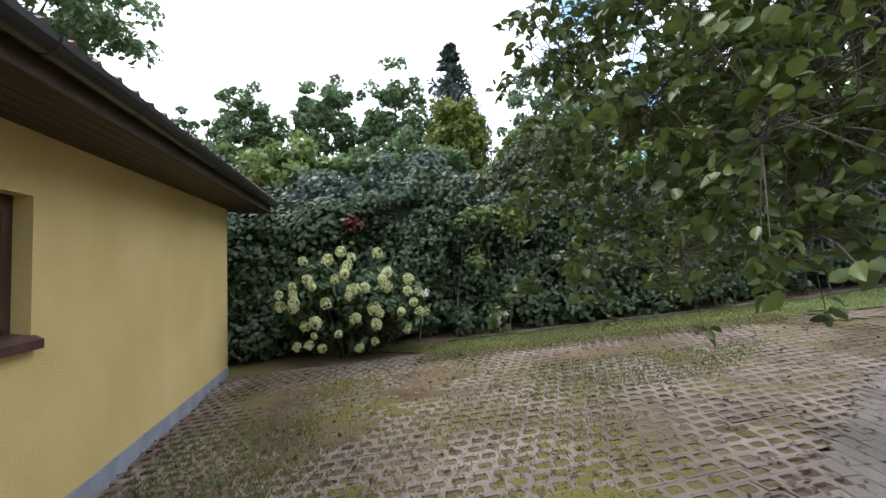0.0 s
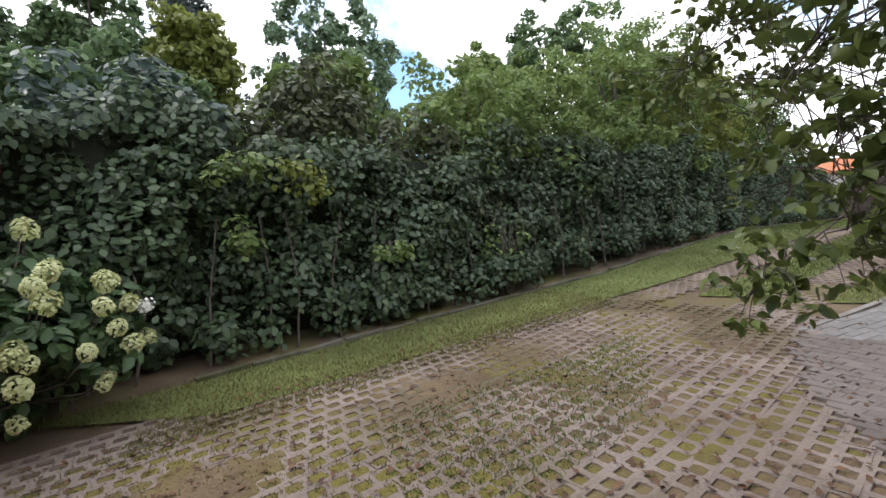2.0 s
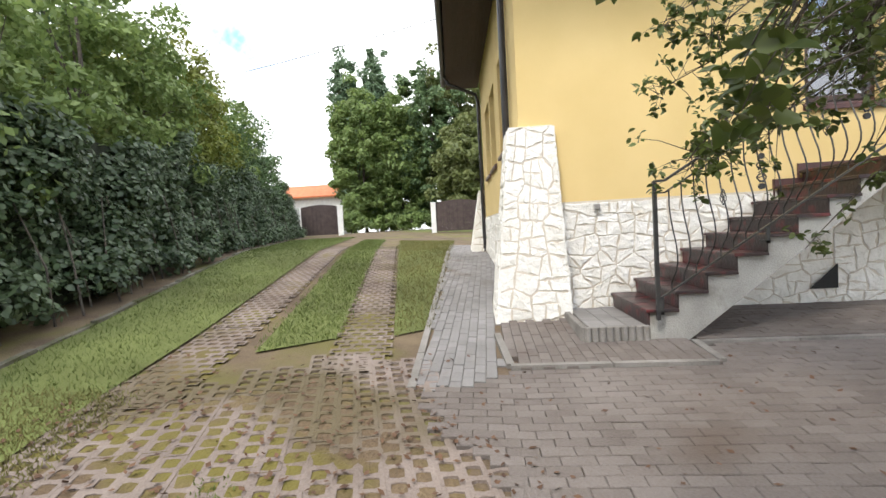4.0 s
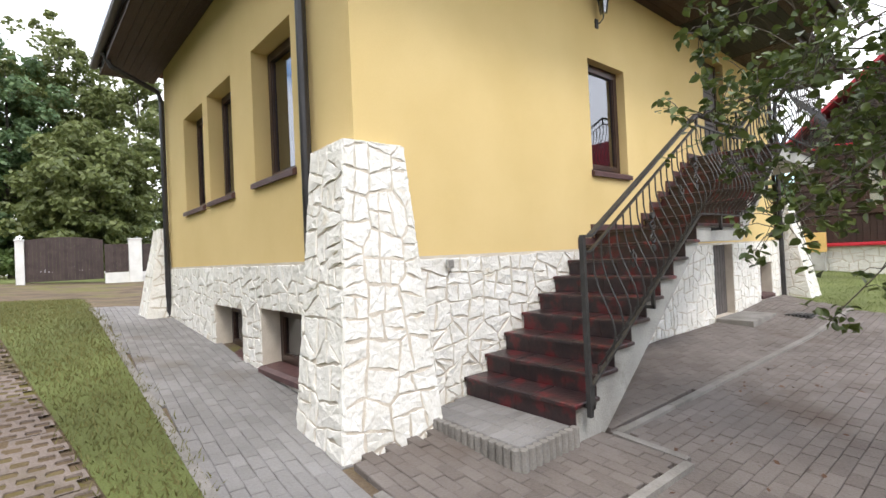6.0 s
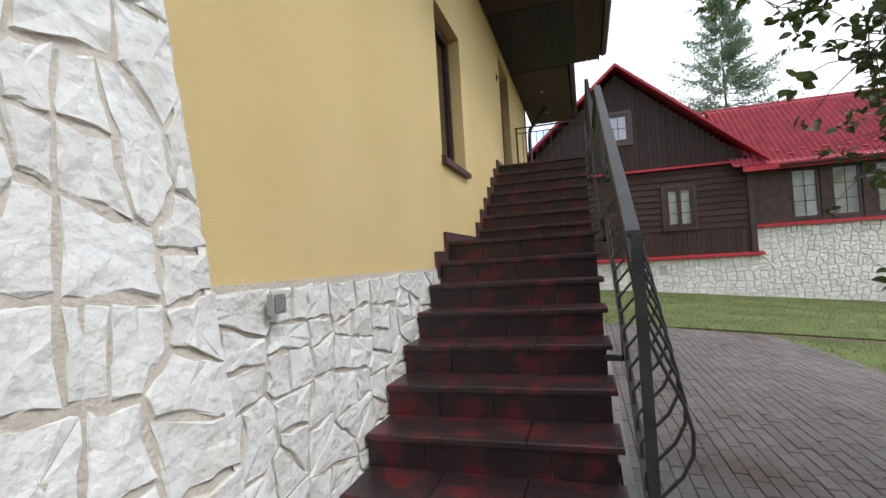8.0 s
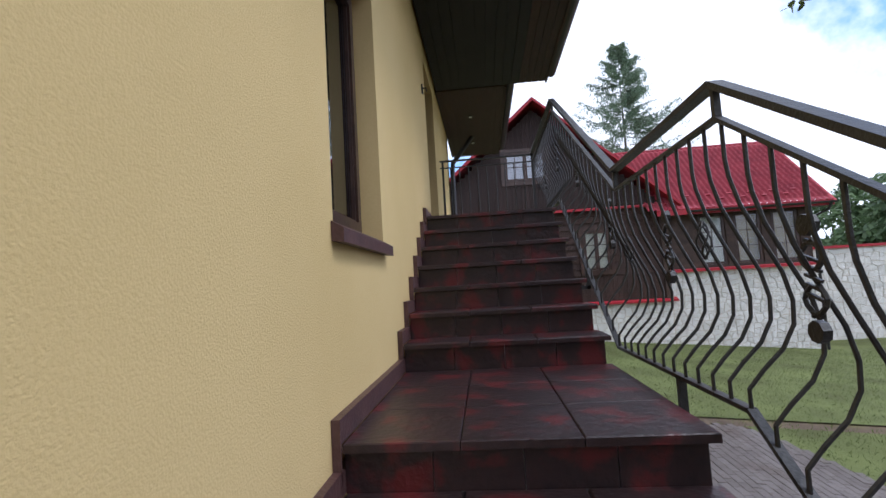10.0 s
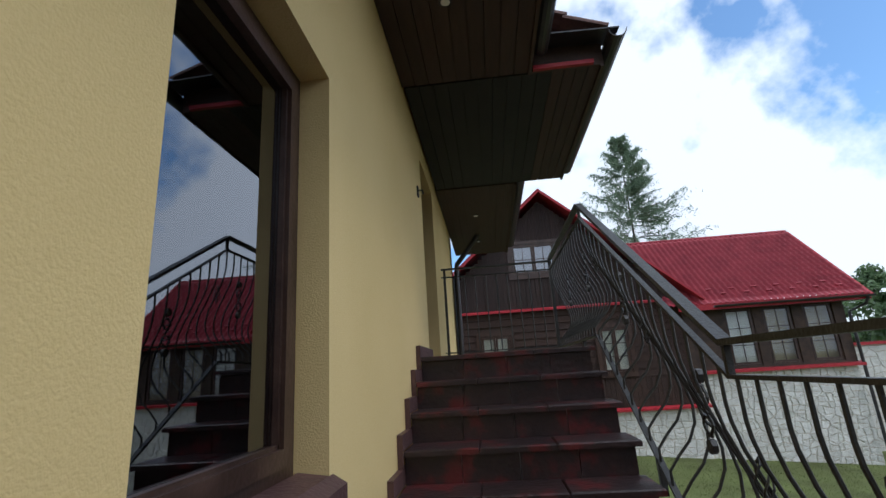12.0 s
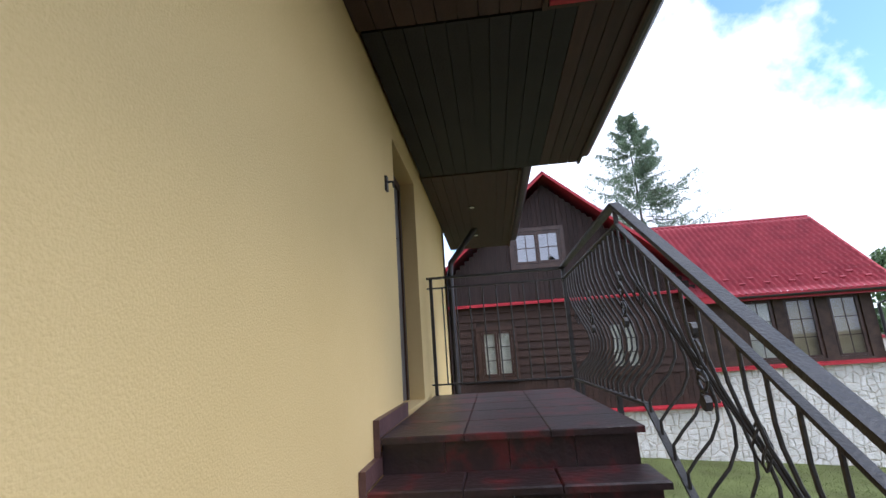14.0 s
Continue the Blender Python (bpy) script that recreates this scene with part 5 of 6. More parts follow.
for k in range(2):
    n = 150
    q = rng.random(n)
    a = rng.uniform(0, 2 * np.pi, n)
    r = 0.072 * np.sqrt(np.clip(1 - (q * 1.9 - 0.75) ** 2 / 1.4, 0.03, 1))
    p = np.stack([np.cos(a) * r, np.sin(a) * r, q * 0.15 - 0.05], 1)
    hm.append(leaves_mesh("flower_head", p, 0.036, PETAL, 0.35, 0, 0.95, p * 16))
for k in range(66):
    a, rad = k * 2.39996, math.sqrt((k + 0.5) / 66) * 0.98
    dx, dz = math.cos(a) * rad + srng.uniform(-0.13, 0.13), math.sin(a) * rad + srng.uniform(-0.13, 0.13)
    if dz < -0.25 and srng.random() < 0.45:
        continue
    dy = math.sqrt(max(0.02, 1 - dx * dx - dz * dz))
    dx, dy = dx * 0.96 - dy * 0.28, dx * 0.28 + dy * 0.96
    ob = new("flower_head", hm[k % 2])
    ob.parent = hyd
    ob.location = (HX + dx * 1.22, HY + dy * 0.90, max(HZ + 0.16, HZ + 0.74 + dz * 0.88))
    ob.rotation_euler = (-dy * 0.7, dx * 0.7, srng.uniform(0, 6))
    ob.scale = [srng.uniform(0.72, 1.1) * (0.8 if dz < -0.3 else 1.0)] * 3
    part("flower_stem", Shape().tube([(HX + dx * 0.3, HY + dy * 0.3, HZ + 0.3), (HX + dx * 1.0, HY + dy * 0.65, HZ + 0.5 + dz * 0.5), tuple(ob.location)], 0.006, 4, 0.004), BARK, hyd)
p = rng.normal(size=(120, 3)) * 0.03
wm = leaves_mesh("white_flower_head", p, 0.035, PETAL_W, 0.4, 0, 0.9, p * 20)
ob = new("white_flower_head", wm)
ob.parent, ob.location = hyd, (8.22, -1.76, 0.79)
part("flower_stem", Shape().tube([(8.7, -1.95, 0.4), (8.45, -1.8, 0.68), (8.22, -1.76, 0.77)], 0.006, 4, 0.004), BARK, hyd)
for k in range(10):
    a = k * 0.63
    part("stem", Shape().tube([(HX + 0.1 * math.cos(a), HY + 0.1 * math.sin(a), HZ - 0.05), (HX + 0.4 * math.cos(a), HY + 0.35 * math.sin(a), HZ + 0.5), (HX + 0.7 * math.cos(a), HY + 0.6 * math.sin(a), HZ + 1.0)], 0.012, 5, 0.006), BARK, hyd)

# ---------- pear tree ----------
pear = thing("pear_tree", "old pear tree with drooping leafy branches over the yard", "tree")
TX, TY = 4.7, 4.1
TZ = gz(TX, TY)
part("trunk", Shape().tube([(TX, TY, TZ - 0.1), (TX + 0.05, TY, TZ + 0.8), (TX - 0.03, TY + 0.05, TZ + 1.7), (TX, TY, TZ + 3.4)], 0.15, 10, 0.05), BARK, pear, smooth=True)
SPRAY_E = [(7.19, 2.66, 0.88, 0.11), (7.06, 3.0, 1.45, 0.16), (6.80, 3.3, 1.2, 0.2), (6.5, 3.7, 1.3, 0.25), (6.35, 4.1, 1.35, 0.25), (6.95, 3.15, 1.65, 0.28), (6.6, 3.7, 1.75, 0.35), (6.3, 4.1, 1.7, 0.4), (6.8, 2.95, 2.35, 0.35),
           (6.4, 3.5, 2.5, 0.45), (6.1, 4.0, 2.3, 0.45), (5.85, 1.85, 1.08, 0.18), (5.62, 2.05, 1.62, 0.38), (5.5, 1.95, 2.05, 0.36), (5.3, 1.6, 2.45, 0.36), (5.25, 1.15, 2.15, 0.28), (5.1, 1.55, 1.95, 0.3), (5.85, 2.25, 1.42, 0.28), (6.1, 2.6, 2.3, 0.4), (5.6, 2.5, 2.3, 0.4)]
SPRAY_W = [(2.38, 2.25, 2.38, 0.2), (2.8, 2.35, 1.85, 0.30), (2.73, 3.0, 1.21, 0.12), (2.4, 2.95, 2.5, 0.30), (2.6, 2.9, 2.05, 0.32), (2.25, 3.4, 2.85, 0.22), (2.4, 2.3, 2.88, 0.2), (2.9, 2.4, 2.62, 0.26), (3.25, 2.1, 1.85, 0.22), (3.3, 3.0, 2.5, 0.4),
           (3.6, 3.6, 3.2, 0.5), (4.4, 2.9, 3.1, 0.5), (5.3, 4.2, 3.3, 0.6), (5.2, 2.9, 2.8, 0.5), (2.45, 5.75, 4.15, 0.16), (2.95, 3.6, 2.3, 0.4)]
# leaves near these camera path points are left out to suit the view
CAMERA_GAPS = ((7.7, 3.4, 1.25), (7.7, 3.1, 1.2), (7.67, 2.83, 1.25), (7.37, 2.29, 1.25), (7.03, 1.81, 1.3), (6.6, 1.4, 1.4))
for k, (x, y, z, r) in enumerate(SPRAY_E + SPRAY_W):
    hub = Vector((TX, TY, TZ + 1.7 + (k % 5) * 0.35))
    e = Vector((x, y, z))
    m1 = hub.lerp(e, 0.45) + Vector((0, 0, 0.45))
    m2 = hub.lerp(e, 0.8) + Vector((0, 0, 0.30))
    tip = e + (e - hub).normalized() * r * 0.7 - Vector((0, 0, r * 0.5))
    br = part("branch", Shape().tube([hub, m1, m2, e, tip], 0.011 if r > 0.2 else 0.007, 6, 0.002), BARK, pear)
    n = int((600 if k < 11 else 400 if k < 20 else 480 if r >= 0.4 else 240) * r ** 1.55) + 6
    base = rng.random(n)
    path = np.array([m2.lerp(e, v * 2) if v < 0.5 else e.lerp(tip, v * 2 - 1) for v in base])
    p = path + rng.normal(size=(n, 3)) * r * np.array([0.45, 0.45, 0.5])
    free = np.min([np.linalg.norm((p - np.array(w)) * (1, 1, 0.8), axis=1) for w in CAMERA_GAPS], axis=0) > (0.74 if k > 1 else 0.50)
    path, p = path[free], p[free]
    if len(p) == 0:
        continue
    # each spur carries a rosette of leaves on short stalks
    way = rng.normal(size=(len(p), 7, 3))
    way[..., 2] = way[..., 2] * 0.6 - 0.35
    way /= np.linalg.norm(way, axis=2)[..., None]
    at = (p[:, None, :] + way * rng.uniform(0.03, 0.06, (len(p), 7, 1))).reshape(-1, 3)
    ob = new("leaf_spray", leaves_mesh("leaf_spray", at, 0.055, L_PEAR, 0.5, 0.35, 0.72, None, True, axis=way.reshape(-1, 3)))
    ob.parent = pear
    tagged(ob, kind="stuff")
    s = Shape()
    for q in range(len(p)):
        s.tube([path[q], path[q] * 0.4 + p[q] * 0.6 + np.array([0, 0, 0.02]), p[q]], 0.0035, 3, 0.0015)
    tagged(part("twig", s, BARK, pear), kind="stuff")

# ---------- wooden house and its wing ----------
lodge = thing("wooden_house", "dark brown log house with red metal roof and white stone base", "house")
DY, LZ0, LZ1, LZ2 = 20.8, 1.32, 4.82, 9.12
s = Shape()
s.box(-1.75, DY + 0.06, -1.5, 7.3, DY + 9, LZ1)
s.slab([(-1.75, DY + 0.06, LZ1), (7.3, DY + 0.06, LZ1), (2.76, DY + 0.06, LZ2 - 0.2)], (0, 9, 0))
part("inner_wall", s, BROWN, lodge)
DW = [(4.28, 5.26, 2.55, 4.08), (0.22, 1.28, 2.55, 4.05), (1.58, 3.16, 6.12, 7.27)]


def lodge_at(a, d, z):
    return (a, DY + d, z)


def cut(a, b, z0, z1):
    """The stretches of a board from a to b that miss the windows."""
    runs = [(a, b)]
    for w0, w1, v0, v1 in DW:
        if z1 > v0 - 0.08 and z0 < v1 + 0.08:
            runs = [r for x, y in runs for r in ((x, min(y, w0 - 0.1)), (max(x, w1 + 0.1), y)) if r[1] - r[0] > 0.05]
    return runs


s = Shape()
z = LZ0 + 0.1
while z < LZ1 - 0.1:
    hgt = 0.25 if z > 2.4 else 1.0
    if z > 2.4:
        for x0, x1 in cut(-1.75, 7.3, z, z + 0.23):
            s.hexa([(x0, DY - 0.02, z), (x1, DY - 0.02, z), (x1, DY + 0.06, z), (x0, DY + 0.06, z)], [(x0, DY + 0.015, z + 0.235), (x1, DY + 0.015, z + 0.235), (x1, DY + 0.06, z + 0.235), (x0, DY + 0.06, z + 0.235)])
        z += 0.245
    else:
        x = -1.75
        while x < 7.28:
            w = srng.uniform(0.14, 0.20)
            s.box(x, DY + srng.uniform(-0.012, 0.01), z, min(x + w - 0.008, 7.3), DY + 0.06, 2.38)
            x += w
        z = 2.41
tagged(part("log_siding", s, LOG, lodge, "dark weathered horizontal log siding"), kind="stuff")
s = Shape()
x = -1.75
while x < 7.28:
    w = srng.uniform(0.14, 0.19)
    top = LZ2 - 0.25 - abs(x + w / 2 - 2.76) * 0.874
    runs = [(LZ1 + 0.1, top)]
    w0, w1, v0, v1 = DW[2]
    if x + w > w0 - 0.08 and x < w1 + 0.08:
        runs = [(LZ1 + 0.1, v0 - 0.08), (v1 + 0.08, top)]
    for a, b in runs:
        if b > a + 0.03:
            s.box(x, DY - 0.03 + srng.uniform(-0.01, 0.012), a, x + w - 0.01, DY + 0.06, b)
    x += w
tagged(part("gable_cladding", s, LOG_UP, lodge, "dark vertical gable boards"), kind="stuff")
part("corner_post", Shape().box(7.12, DY - 0.06, LZ0 + 0.1, 7.32, DY + 0.1, LZ1), BROWN, lodge)
for z, n in ((LZ1, "band"), (LZ0, "band")):
    part("drip_board", Shape().slab([(-1.95, DY - 0.16, z), (7.5, DY - 0.16, z), (7.5, DY + 0.06, z + 0.08), (-1.95, DY + 0.06, z + 0.08)], (0, 0, 0.06)), REDTRIM, lodge, "red painted drip board")
for o, b, m in ((DW[0], (1, 3), True), (DW[1], (1, 3), True), (DW[2], (2, 2), True)):
    window(lodge, lambda a, d, z: (a, DY - 0.06 + d, z), *o, deep=0.02, sill=False, bars=b, mid=m, glass=GLASS if o is DW[2] else GLASS_FAR)
    s = Shape()
    a0, a1, b0, b1 = o
    s.box(a0 - 0.13, DY - 0.07, b0 - 0.13, a1 + 0.13, DY - 0.02, b0).box(a0 - 0.13, DY - 0.07, b1, a1 + 0.13, DY - 0.02, b1 + 0.13).box(a0 - 0.13, DY - 0.07, b0, a0, DY - 0.02, b1).box(a1, DY - 0.07, b0, a1 + 0.13, DY - 0.02, b1)
    part("window_casing", s, FRAME, lodge, "plain brown window casing")
    part("curtain", Shape().box(a0 + 0.05, DY + 0.03, b0 + 0.05, a1 - 0.05, DY + 0.045, b1 - 0.05), CURTAIN, lodge, "pale curtain behind glass")
base = part("stone_base", Shape().box(-1.8, DY + 0.02, -1.5, 7.35, DY + 0.3, LZ0), MORTAR, lodge, "white limestone base wall")
s = Shape()
for poly in voronoi(9.1, 1.75, 0.32):
    stone(s, poly, lambda u, v, d: (-1.78 + u, DY + 0.02 - d, -0.45 + v), 0.010, 0.03)
tagged(part("base_stonework", s, STONE_FAR, base), kind="stuff")
for x in (2.2, 3.9):
    part("vent", Shape().box(x, DY - 0.03, 0.72, x + 0.26, DY + 0.02, 1.08), CONCRETE, lodge, "grey vent grille in the stone base")
for sg in (-1, 1):
    a, b = Vector((2.76, DY - 0.45, LZ2)), Vector((2.76 + sg * 5.0, DY - 0.45, LZ2 - 5.0 * 0.874))
    part("verge_board", Shape().bar(a, b, 0.05, 0.2, (0, 1, 0)), REDTRIM, lodge, "red verge board")
    s = Shape()
    s.slab([a + Vector((0, 0, 0.08)), b + Vector((0, 0, 0.08)), b + Vector((0, 10, 0.08)), a + Vector((0, 10, 0.08))], (0, 0, 0.05))
    part("roof", s, REDROOF, lodge, "red metal tile roof")
WX0, WX1, WY, WE, WR = 7.33, 12.35, DY + 0.05, 4.55, 7.62
part("wing_wall", Shape().box(WX0, WY + 0.1, -2.0, WX1, WY + 5, 2.35), MORTAR, lodge)
s = Shape()
for poly in voronoi(WX1 - WX0, 3.7, 0.30):
    stone(s, poly, lambda u, v, d: (WX0 + u, WY + 0.1 - d, -1.35 + v), 0.010, 0.03)
tagged(part("wing_stonework", s, STONE_FAR, lodge, "white irregular limestone wall"), kind="stuff")
part("drip_board", Shape().slab([(WX0, WY - 0.1, 2.33), (WX1 + 0.15, WY - 0.1, 2.33), (WX1 + 0.15, WY + 0.12, 2.38), (WX0, WY + 0.12, 2.38)], (0, 0, 0.09)), REDTRIM, lodge, "red painted drip board")
WW = [(8.50, 9.45), (9.75, 10.70), (11.05, 12.0)]


def wing_at(a, d, z):
    return (a + WX0, WY + 0.02 + d, z)


part("wing_upper_wall", panel(Shape(), wing_at, WX1 - WX0, 2.44, WE, 0.2, [(a - WX0, b - WX0, 2.52, 4.42) for a, b in WW]), BROWN, lodge, "dark brown boarded upper wall")
for a, b in WW:
    window(lodge, wing_at, a - WX0, b - WX0, 2.52, 4.42, deep=0.05, sill=False, bars=(2, 3), frame_mat=FRAME, glass=GLASS_FAR)
part("curtain", Shape().box(8.53, WY + 0.13, 2.55, 9.42, WY + 0.145, 4.39), CURTAIN, lodge, "pale curtain behind glass")
# Panel close behind the glass; its tan colour imitates a warmly lit room.
part("wing_room", Shape().box(9.6, WY + 0.30, 2.4, 12.1, WY + 0.35, 4.45), material("painted_lit_room", (0.42, 0.34, 0.20), (0.56, 0.47, 0.30), 2, 30, 0.9, 0), lodge)
# metal tile roof of the wing
o, up, al = Vector((6.6, WY - 0.5, WE)), Vector((0, 3.3, WR - WE)), Vector((1, 0, 0))
n_up = al.cross(up).normalized()
rows, cols = 13, 190
W0 = 6.3
v, f = [], []
for r in range(rows):
    for e in (0, 1):
        for c in range(cols + 1):
            x = c * W0 / cols
            w = math.sin(2 * math.pi * x / 0.20)
            p = o + al * x + up * ((r + e) / rows) + n_up * (0.026 * w * abs(w) ** 0.3 + (0.06 if e == 0 else 0.0))
            v.append(tuple(p))
    k = r * 2 * (cols + 1)
    f += [(k + c, k + c + 1, k + cols + 2 + c, k + cols + 1 + c) for c in range(cols)]
    if r:
        j = k - (cols + 1)
        f += [(j + c, j + c + 1, k + c + 1, k + c) for c in range(cols)]
wing_roof = part("wing_roof", np_mesh("wing_roof", np.array(v), np.array(f), REDROOF), REDROOF, lodge, "red metal tile roof")
part("wing_roof_back", Shape().slab([(6.6, WY + 2.82, WR), (12.9, WY + 2.82, WR), (12.9, WY + 6.2, WE), (6.6, WY + 6.2, WE)], (0, 0, -0.04)), REDROOF, lodge)
part("ridge_cap", Shape().tube([(6.4, WY + 2.82, WR + 0.01), (12.93, WY + 2.82, WR + 0.01)], 0.07, 8), REDROOF, lodge)
part("wing_verge", Shape().bar((12.92, WY - 0.5, WE - 0.02), (12.92, WY + 2.8, WR - 0.02), 0.03, 0.16, (1, 0, 0.2)), REDTRIM, lodge)
part("wing_fascia", Shape().box(6.9, WY - 0.515, WE - 0.16, 12.9, WY - 0.475, WE + 0.055), REDTRIM, lodge)
part("wing_soffit", Shape().box(8.0, WY - 0.48, WE - 0.14, 12.9, WY + 0.1, WE - 0.1), BROWN, lodge)
part("wing_gutter", half_pipe(Shape(), (8.0, WY - 0.6, WE - 0.03), (12.95, WY - 0.6, WE - 0.03), 0.07), GUTTER, lodge)
part("wing_downpipe", Shape().tube([(12.75, WY - 0.6, WE - 0.08), (12.7, WY - 0.5, WE - 0.3), (12.45, WY - 0.05, WE - 0.5), (12.45, WY - 0.05, -1.0)], 0.05, 8), GUTTER, lodge)
for k in range(12):
    x, q = 8.2 + 0.37 * k, 0.11 if k % 2 else 0.17
    p = o + al * (x - 6.6) + up * q + n_up * 0.05
    part("snow_guard", Shape().bar(p - al * 0.09 + n_up * 0.01, p + al * 0.09 + n_up * 0.01, 0.05, 0.09, n_up), REDROOF, lodge)
# gas cabinet, garden wall
cab = thing("gas_cabinet", "yellow metal utility cabinet against the wooden house", "cabinet")
part("body", Shape().cbox(-1.43, DY - 0.42, 1.14, -0.85, DY - 0.18, 1.84, 0.02), YBOX, cab)
part("slot", Shape().box(-1.24, DY - 0.428, 1.46, -1.04, DY - 0.42, 1.54), BLACK, cab)
part("stand", Shape().box(-1.40, DY - 0.40, -0.2, -0.88, DY - 0.2, 1.14), CONCRETE, cab)
gw = tagged(part("garden_wall", Shape().box(12.4, 23.8, -2.5, 40, 24.1, 2.95), MORTAR), "long white limestone garden wall with brick cap", "wall", kind="structure")
s = Shape()
for poly in voronoi(8, 4.3, 0.42):
    stone(s, poly, lambda u, v, d: (12.4 + u, 23.8 - d, -1.4 + v), 0.010, 0.03)
tagged(part("wall_stonework", s, STONE_FAR, gw), kind="stuff")
part("cap", Shape().box(12.4, 23.7, 2.95, 40, 24.2, 3.06), REDTRIM, gw)

# ---------- gate and fence ----------
GX = -22.6


def gate_leaf(y0, y1, z0, label):
    g = thing("gate_leaf", label, "gate", group="gate leaves")
    n = int((y1 - y0) / 0.125)
    for k in range(n):
        y = y0 + k * (y1 - y0) / n
        a = 1.82 + 0.14 * math.sin(math.pi * (k + 0.5) / n)
        part("board", Shape().box(GX - 0.02, y + 0.002, z0 + 0.06, GX + 0.005, y + (y1 - y0) / n - 0.002, z0 + a), GATEWOOD, g)
    for z in (0.35, 1.35):
        part("ledge", Shape().box(GX - 0.06, y0, z0 + z, GX - 0.021, y1, z0 + z + 0.09), GATEWOOD, g)
    return g


def post(y, z0, hgt=1.85, w=0.3):
    g = thing("gate_post", "white rendered gate post", "post", group="gate posts")
    part("shaft", Shape().cbox(GX - w / 2, y - w / 2, z0 - 0.3, GX + w / 2, y + w / 2, z0 + hgt, 0.01), WHITE, g)
    part("cap", Shape().cbox(GX - w / 2 - 0.03, y - w / 2 - 0.03, z0 + hgt, GX + w / 2 + 0.03, y + w / 2 + 0.03, z0 + hgt + 0.05, 0.015), WHITE, g)
    return g


for y0, y1 in ((-10.3, -7.95), (-1.8, 0.85)):
    gate_leaf(y0, y1, gz(GX, y0), "dark boarded swing gate leaf with arched top")
for y in (-10.5, -7.8, -1.95, 2.05):
    post(y, gz(GX, y), 1.8 if y < 1 else 1.95, 0.28 if y < 1 else 0.5)
fence = thing("fence", "dark boarded fence on a low white stone wall", "fence")
for y0, y1 in ((0.9, 1.8), (2.3, 9.0), (-16.0, -10.65)):
    part("low_wall", Shape().box(GX - 0.1, y0, 0.9, GX + 0.1, y1, gz(GX, y0) + 0.45), WHITE, fence)
    n = int((y1 - y0) / 0.14)
    for k in range(n):
        y = y0 + k * (y1 - y0) / n
        part("board", Shape().box(GX - 0.02, y + 0.002, gz(GX, y0) + 0.47, GX + 0.01, y + (y1 - y0) / n - 0.002, gz(GX, y0) + 1.75), GATEWOOD, fence)
far = thing("far_house", "small far house with orange tiled roof", "house")
part("wall", Shape().box(-48, -30, 0, -42, -13.4, 5.6), WHITE, far)
part("roof", Shape().slab([(-41.4, -30, 5.4), (-41.4, -13, 5.4), (-45, -13, 6.9), (-45, -30, 6.9)], (0, 0, 0.15)).slab([(-48.6, -30, 5.4), (-48.6, -13, 5.4), (-45, -13, 6.9), (-45, -30, 6.9)], (0, 0, 0.15)), BRICK, far)
cable = thing("overhead_cable", "thin black overhead power cable", "cable")
for x, y in ((-30, -40), (-8, 20)):
    part("pole", Shape().tube([(x, y, -1), (x, y, 12.6)], 0.12, 8, 0.08), BARK, cable, "wooden utility pole")
part("wire", Shape().tube([(-30 + 2.2 * k, -40 + 6 * k, 12.3 - 0.06 * k * (10 - k)) for k in range(11)], 0.02, 4), METAL, cable)

# ---------- kerbs, drains and paving ----------
def kerb(points, w=0.07, up=0.0, deep=0.16, name="kerb"):
    for (x0, y0), (x1, y1) in zip(points, points[1:]):
        L = math.hypot(x1 - x0, y1 - y0)
        n = max(1, round(L / 0.9))
        for k in range(n):
            a = Vector((x0 + (x1 - x0) * k / n, y0 + (y1 - y0) * k / n, 0))
            b = Vector((x0 + (x1 - x0) * (k + 0.985) / n, y0 + (y1 - y0) * (k + 0.985) / n, 0))
            a.z, b.z = gz(a.x, a.y) + up - deep / 2, gz(b.x, b.y) + up - deep / 2
            tagged(part(name, Shape().bar(a, b, w, deep), KERB), "grey concrete kerb stone beside block paving", "kerb", "kerb stones", "structure")


kerb([(0.86, 0.90), (1.86, 0.98)], up=0.035)
kerb([(1.90, 0.98), (1.93, 2.74)], up=0.045)
kerb([(1.90, 2.78), (1.32, 2.80)], up=0.045)
kerb([(1.34, 2.86), (1.40, 10.95)], up=0.035)
kerb([(2.35, 0.15), (-9.0, -0.16)], up=0.006)
grate = thing("drain_grate", "dark iron drain grate in the paving", "drain")
for k in range(7):
    part("bar", Shape().box(0.72 + k * 0.055, 9.5, gz(0.9, 9.6) + 0.035, 0.745 + k * 0.055, 9.9, gz(0.9, 9.6) + 0.058), METAL, grate)
part("frame", Shape().box(0.70, 9.48, gz(0.9, 9.6) + 0.02, 1.12, 9.92, gz(0.9, 9.6) + 0.03), METAL, grate)


def brick_mesh(mat, w=0.2, d=0.1):
    me = fix_normals(Shape().cbox(-w / 2 + 0.0015, -d / 2 + 0.0015, -0.05, w / 2 - 0.0015, d / 2 - 0.0015, 0.0, 0.005).mesh("paver"))
    me.materials.append(mat)
    return me


